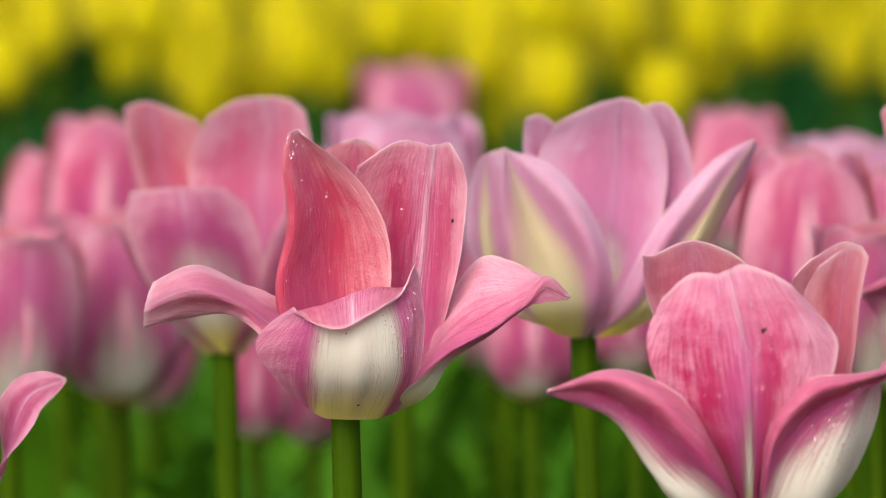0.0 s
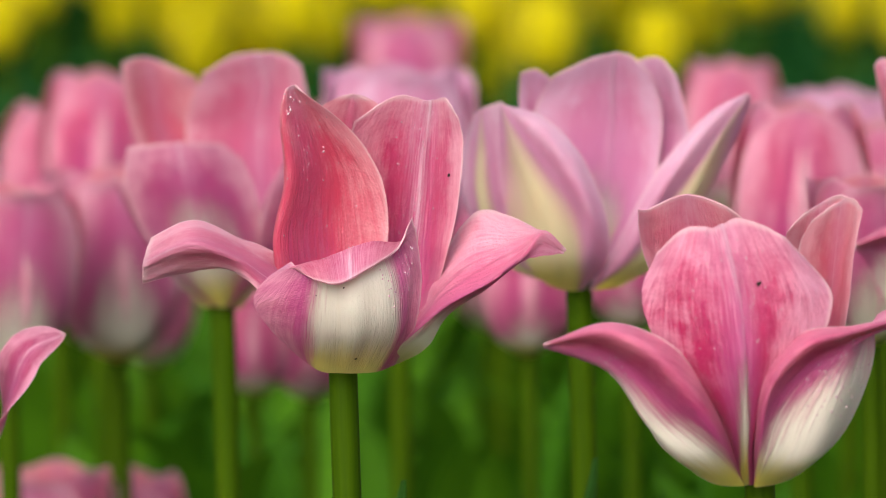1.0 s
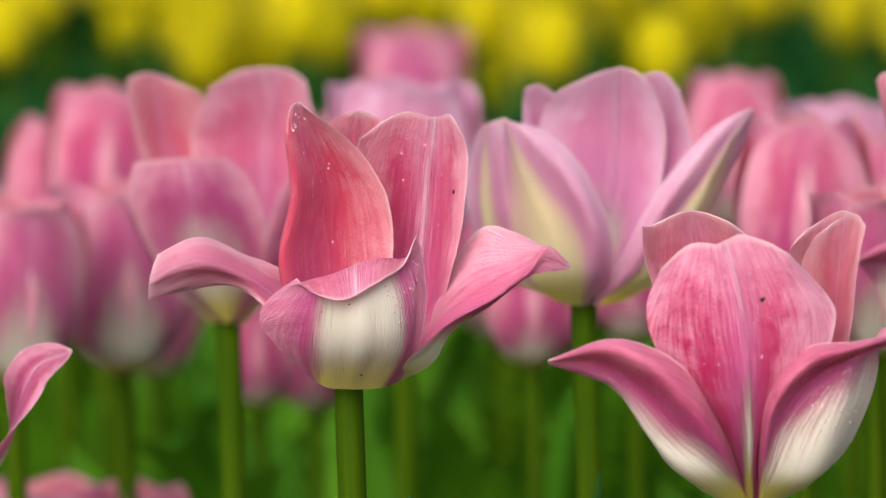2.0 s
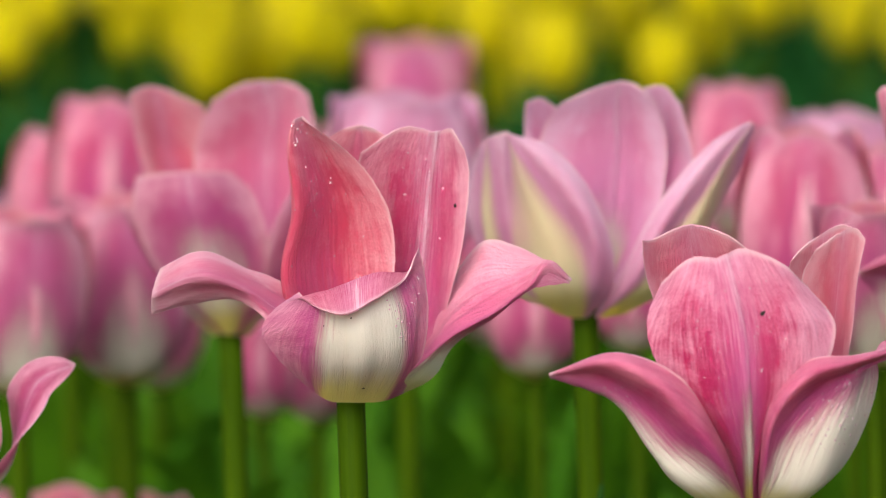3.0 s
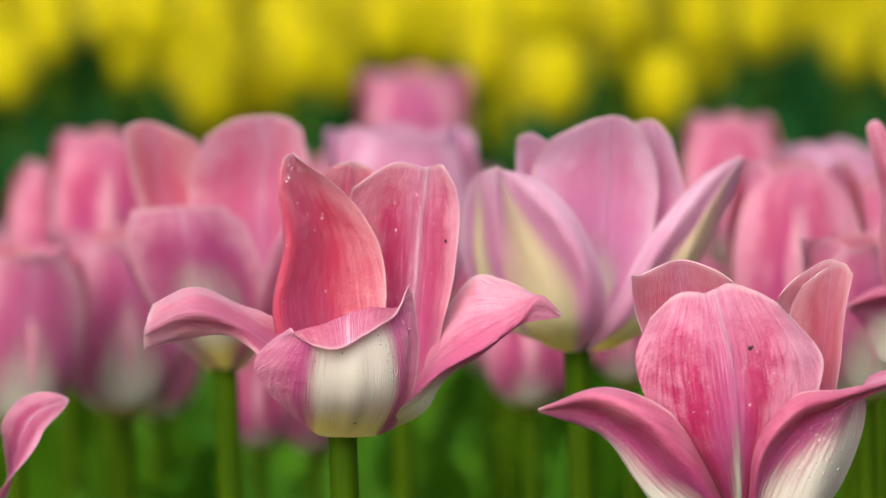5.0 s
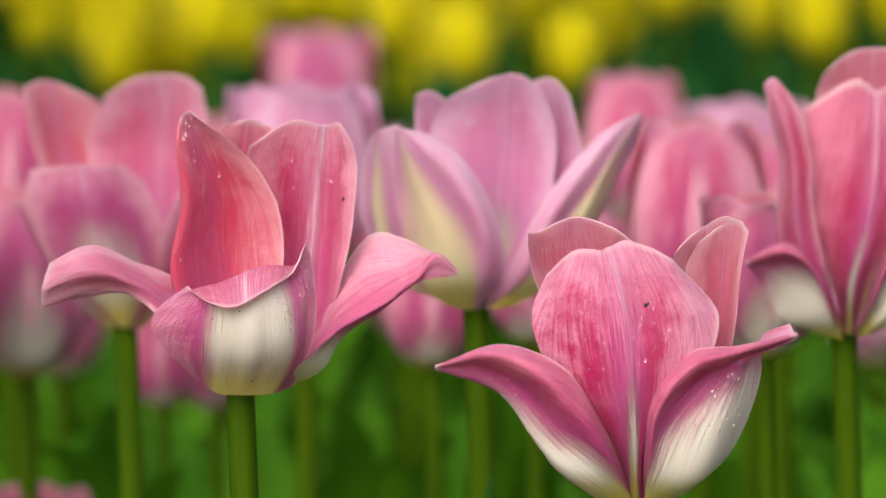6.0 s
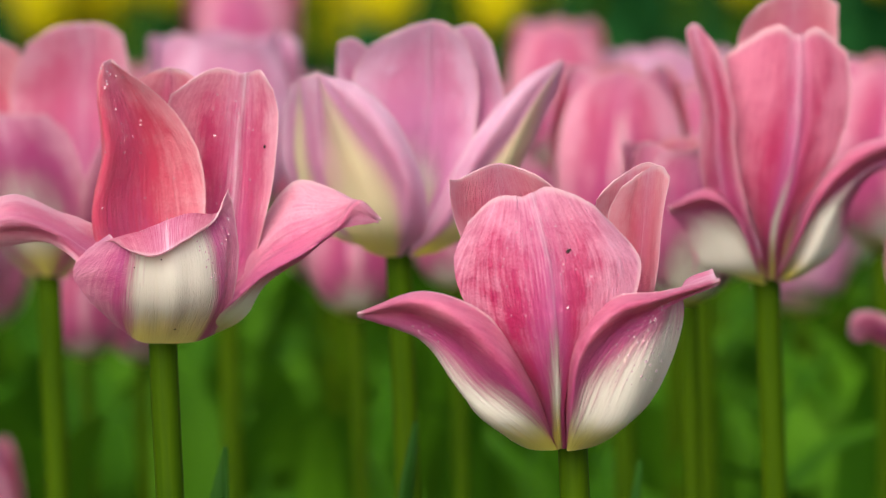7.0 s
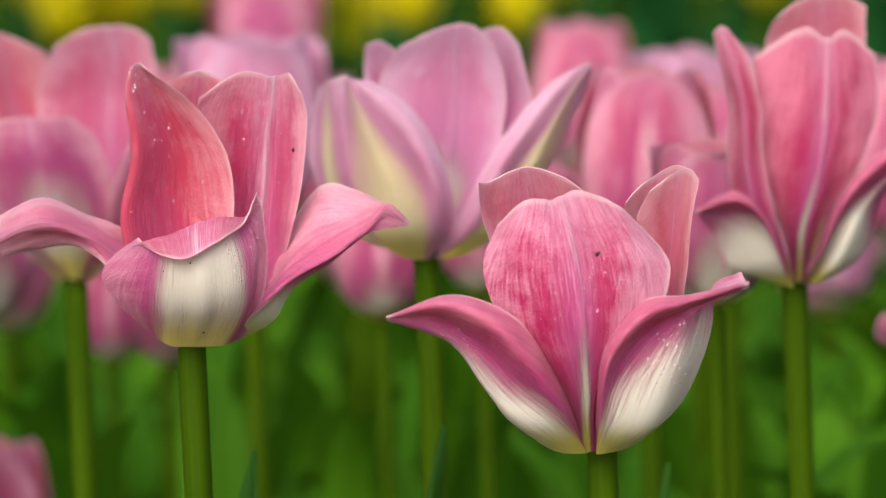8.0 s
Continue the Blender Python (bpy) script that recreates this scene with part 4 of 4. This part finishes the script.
# ---- the pink tulips behind ----
def plain_tulip(openness, skins, inner, label, group, height=0.38, size=1.0, fine=0.5, squeeze=1.0):
    p = tulip((0, 0, 0), (0, 0, height), ring_petals(openness, size, skins, inner, squeeze), label, fine=fine, lean=0, group=group, bend=0.003)
    for k in range(3):
        az = radians(120 * k + 40)
        c, s = math.cos(az), math.sin(az)
        h = (0.27, 0.22, 0.18)[k]
        r = (0.05, 0.08, 0.10)[k]
        leaf(p, [(c * 0.004, s * 0.004, 0.0), (c * r * 0.35, s * r * 0.35, h * 0.45), (c * r * 0.7, s * r * 0.7, h * 0.85), (c * r * 1.15, s * r * 1.15, h)], (0.020, 0.024, 0.026)[k], LEAF, twist=0.3 * (k - 1))
    return p


cupped = plain_tulip(0.22, SOFT, SOFT, "pink tulip with a closed cup, blurred among others", "pink tulips")
opened = plain_tulip(0.5, (BED_OUT, PINK_IN), SOFT, "open pink tulip with a white base, in the bed", "pink tulips")
faded = plain_tulip(0.45, PALE, PALE, "faded pale pink tulip among others in the bed", "pink tulips")

# x, y, height of the flower's base, turn, size, which kind
BEHIND = [
    (opened, -0.1035, 1.60, 0.3412, 20, 1.0), (opened, -0.0200, 2.40, 0.3560, 10, 1.1), (faded, -0.0151, 1.62, 0.3700, 19, 1.05),
    (cupped, 0.1083, 1.95, 0.3624, 7, 0.95), (faded, 0.1385, 1.75, 0.3603, 15, 1.0), (cupped, 0.1055, 1.50, 0.3663, 8, 1.0),
    (cupped, 0.1377, 1.60, 0.3552, 4, 1.0), (opened, 0.1164, 1.37, 0.3696, 14, 0.75), (cupped, -0.1236, 1.80, 0.3616, 17, 1.0),
    (cupped, -0.1420, 1.85, 0.3480, 5, 1.0), (opened, -0.1330, 1.54, 0.3440, 32, 0.95), (cupped, -0.0641, 1.70, 0.3196, 9, 0.6),
    (cupped, -0.0473, 1.75, 0.3122, 12, 0.65), (cupped, 0.0266, 1.60, 0.3433, 12, 0.8), (cupped, 0.0588, 1.60, 0.3509, 2, 0.75),
    (opened, -0.1267, 1.60, 0.2467, 1, 1.0), (cupped, -0.1038, 1.65, 0.2368, 8, 1.0), (cupped, 0.1961, 1.60, 0.3629, 12, 1.0),
]
for kind, x, y, z, turn, size in BEHIND:
    copy_thing(kind, pose(x, y, z - 0.38 * size, 0, 0, turn) @ Matrix.Scale(size, 4))
rng = random.Random(5)
for row in range(4):
    y = 2.0 + 0.15 * row
    for i in range(13):
        x = -0.62 + 0.105 * i + rng.uniform(-0.03, 0.03) + 0.03 * (row % 2)
        z = 0.318 + rng.uniform(-0.03, 0.010)
        size = rng.uniform(0.85, 1.0)
        copy_thing(rng.choice((cupped, cupped, opened, faded)), pose(x, y + rng.uniform(-0.04, 0.04), z - 0.38 * size, rng.uniform(-4, 4), rng.uniform(-4, 4), rng.uniform(0, 360)) @ Matrix.Scale(size, 4))


def joined(name, places, label):
    """Many plants past counting, as one mesh: places are (plant, matrix)."""
    verts, faces, uvs, index, mats = [], [], [], [], []
    total = 0
    for plant, m in places:
        for part in plant.children_recursive:
            me = part.data
            n = len(me.vertices)
            co = np.empty(n * 3, dtype=np.float32)
            me.vertices.foreach_get("co", co)
            world = np.array(m @ part.matrix_local)
            verts.append(co.reshape(-1, 3) @ world[:3, :3].T + world[:3, 3])
            uv = np.empty(len(me.loops) * 2, dtype=np.float32)
            me.uv_layers[0].data.foreach_get("uv", uv)
            uvs.append(uv)
            slots = []
            for mat in me.materials:
                if mat not in mats:
                    mats.append(mat)
                slots.append(mats.index(mat))
            for p in me.polygons:
                faces.append(tuple(v + total for v in p.vertices))
                index.append(slots[p.material_index])
            total += n
    me = bpy.data.meshes.new(name)
    me.from_pydata(np.concatenate(verts).tolist(), [], faces)
    me.uv_layers.new(name="UVMap").data.foreach_set("uv", np.concatenate(uvs))
    for mat in mats:
        me.materials.append(mat)
    me.polygons.foreach_set("material_index", index)
    me.polygons.foreach_set("use_smooth", [True] * len(faces))
    tagged(new(name, me), label, "tulips", kind="stuff")


side = random.Random(8)
beside = []
for row in range(9):
    y = 1.25 + 0.15 * row
    for i in range(24):
        x = -1.26 + 0.11 * i + side.uniform(-0.03, 0.03)
        if abs(x) < (0.68 if y > 1.9 else 0.42):
            continue
        beside.append((side.choice((cupped, cupped, opened, faded)), pose(x, y + side.uniform(-0.04, 0.04), -0.06 + side.uniform(-0.03, 0.02), side.uniform(-4, 4), side.uniform(-4, 4), side.uniform(0, 360))))
joined("pink_tulips", beside, "many pink tulips filling the rest of the bed")
for ob, x in ((cupped, -0.30), (opened, -0.36), (faded, 0.36)):
    ob.location = (x, 1.55, -0.03)

# ---- the yellow bed ----
yellow = plain_tulip(0.3, (YELLOW, YELLOW), (YELLOW, YELLOW), "bright yellow tulip in the far bed", "yellow tulips", height=0.38, fine=0.35)
yellow.location = (-0.62, 3.6, 0)
# the front rows stand in loose clumps with dark gaps: x, y, rise over the ground
CLUMPS = [
    (-0.290, 3.47, 0.024),
    (-0.361, 3.58, 0.022),
    (-0.184, 3.52, 0.004),
    (-0.157, 3.60, 0.021),
    (-0.131, 3.61, 0.007),
    (-0.195, 3.40, 0.063),
    (-0.102, 3.38, 0.047),
    (0.037, 3.69, -0.018),
    (0.056, 3.48, 0.036),
    (0.089, 3.47, 0.019),
    (0.076, 3.75, 0.051),
    (0.118, 3.55, 0.044),
    (0.194, 3.69, 0.020),
    (0.177, 3.56, 0.052),
    (0.293, 3.62, 0.043),
    (0.315, 3.44, 0.031),
    (-0.047, 3.61, 0.047),
    (-0.175, 3.57, 0.028),
    (-0.173, 3.65, 0.047),
    (-0.152, 3.63, -0.002),
    (-0.119, 3.40, 0.035),
    (0.046, 3.66, 0.051),
    (0.102, 3.60, 0.036),
    (0.103, 3.49, 0.007),
    (0.060, 3.39, 0.016),
    (0.203, 3.70, 0.046),
    (-0.085, 3.55, 0.056),
    (-0.063, 3.65, 0.038),
    (-0.023, 3.71, 0.053),
    (0.005, 3.64, 0.051),
    (-0.255, 3.72, 0.062),
    (0.142, 3.53, 0.062),
    (-0.274, 3.54, 0.063),
]
for x, y, z in CLUMPS:
    copy_thing(yellow, pose(x, y, z, rng.uniform(-6, 6), rng.uniform(-6, 6), rng.uniform(0, 360)) @ Matrix.Scale(0.88, 4))
beyond = []
for row in range(12):
    y = 4.35 + 0.14 * row
    for i in range(26):
        x = -0.74 + 0.066 * i + 0.03 * (row % 2) + rng.uniform(-0.03, 0.03)
        size = rng.uniform(0.9, 1.1)
        if row < 5 and 0.056 < x / y < 0.080:      # a bare patch in the bed
            continue
        place = pose(x, y + rng.uniform(-0.06, 0.06), rng.uniform(-0.03, 0.01), rng.uniform(-6, 6), rng.uniform(-6, 6), rng.uniform(0, 360)) @ Matrix.Scale(size, 4)
        if row < 5 and -0.1 < x / y < 0.1:
            copy_thing(yellow, place)
        else:
            beyond.append((yellow, place))
for row in range(9):
    y = 3.6 + 0.26 * row
    for i in range(28):
        x = -1.26 + 0.09 * i + side.uniform(-0.03, 0.03)
        if -0.76 < x < 0.95:
            continue
        beyond.append((yellow, pose(x, y + side.uniform(-0.05, 0.05), side.uniform(-0.02, 0.015), side.uniform(-4, 4), side.uniform(-4, 4), side.uniform(0, 360))))
joined("yellow_tulips", beyond, "many yellow tulips crowding the back of the far bed")


# ---- foliage of the beds, uncounted ----
BED = 1.35


def foliage():
    verts, quads, uvs, slots = [], [], [], []
    r = random.Random(11)
    for i in range(11500):
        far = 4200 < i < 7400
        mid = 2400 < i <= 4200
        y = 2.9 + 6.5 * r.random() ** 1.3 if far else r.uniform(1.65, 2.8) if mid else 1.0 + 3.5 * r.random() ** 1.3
        x = max(-BED, min(BED, r.uniform(-0.55, 0.6) * (0.6 + 0.35 * y)))
        if i >= 7400:
            y = r.uniform(0.95, 8.5)
            x = r.choice((-1, 1)) * r.uniform(min(0.57 * (0.6 + 0.35 * y), BED - 0.05), BED)
            far = y > 2.9
        h = r.uniform(0.22, 0.36) if far else r.uniform(0.2, 0.32) if mid else r.uniform(0.10, 0.27) if y > 1.35 else r.uniform(0.08, 0.18)
        az = r.uniform(0, 2 * math.pi)
        c, s = math.cos(az), math.sin(az)
        lean = r.uniform(0.03, 0.12)
        pts = [(x, y, 0), (x + c * lean * 0.3, y + s * lean * 0.3, h * 0.5), (x + c * lean * 0.7, y + s * lean * 0.7, h * 0.9), (x + c * lean * 1.2, y + s * lean * 1.2, h)]
        v, q, t = blade(pts, r.uniform(0.014, 0.032) if far else r.uniform(0.008, 0.022), 0.35, 6, r.uniform(-0.6, 0.6), 2)
        o = len(verts)
        verts += v
        uvs += t
        quads += [tuple(a + o for a in f) for f in q]
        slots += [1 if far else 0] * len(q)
    ob = mesh_object("bed_foliage", verts, quads, uvs, [FOLIAGE, SHADED_FAR_FOLIAGE], None, slots)
    tagged(ob, "dense green tulip leaves filling the beds", "foliage", kind="stuff")


foliage()
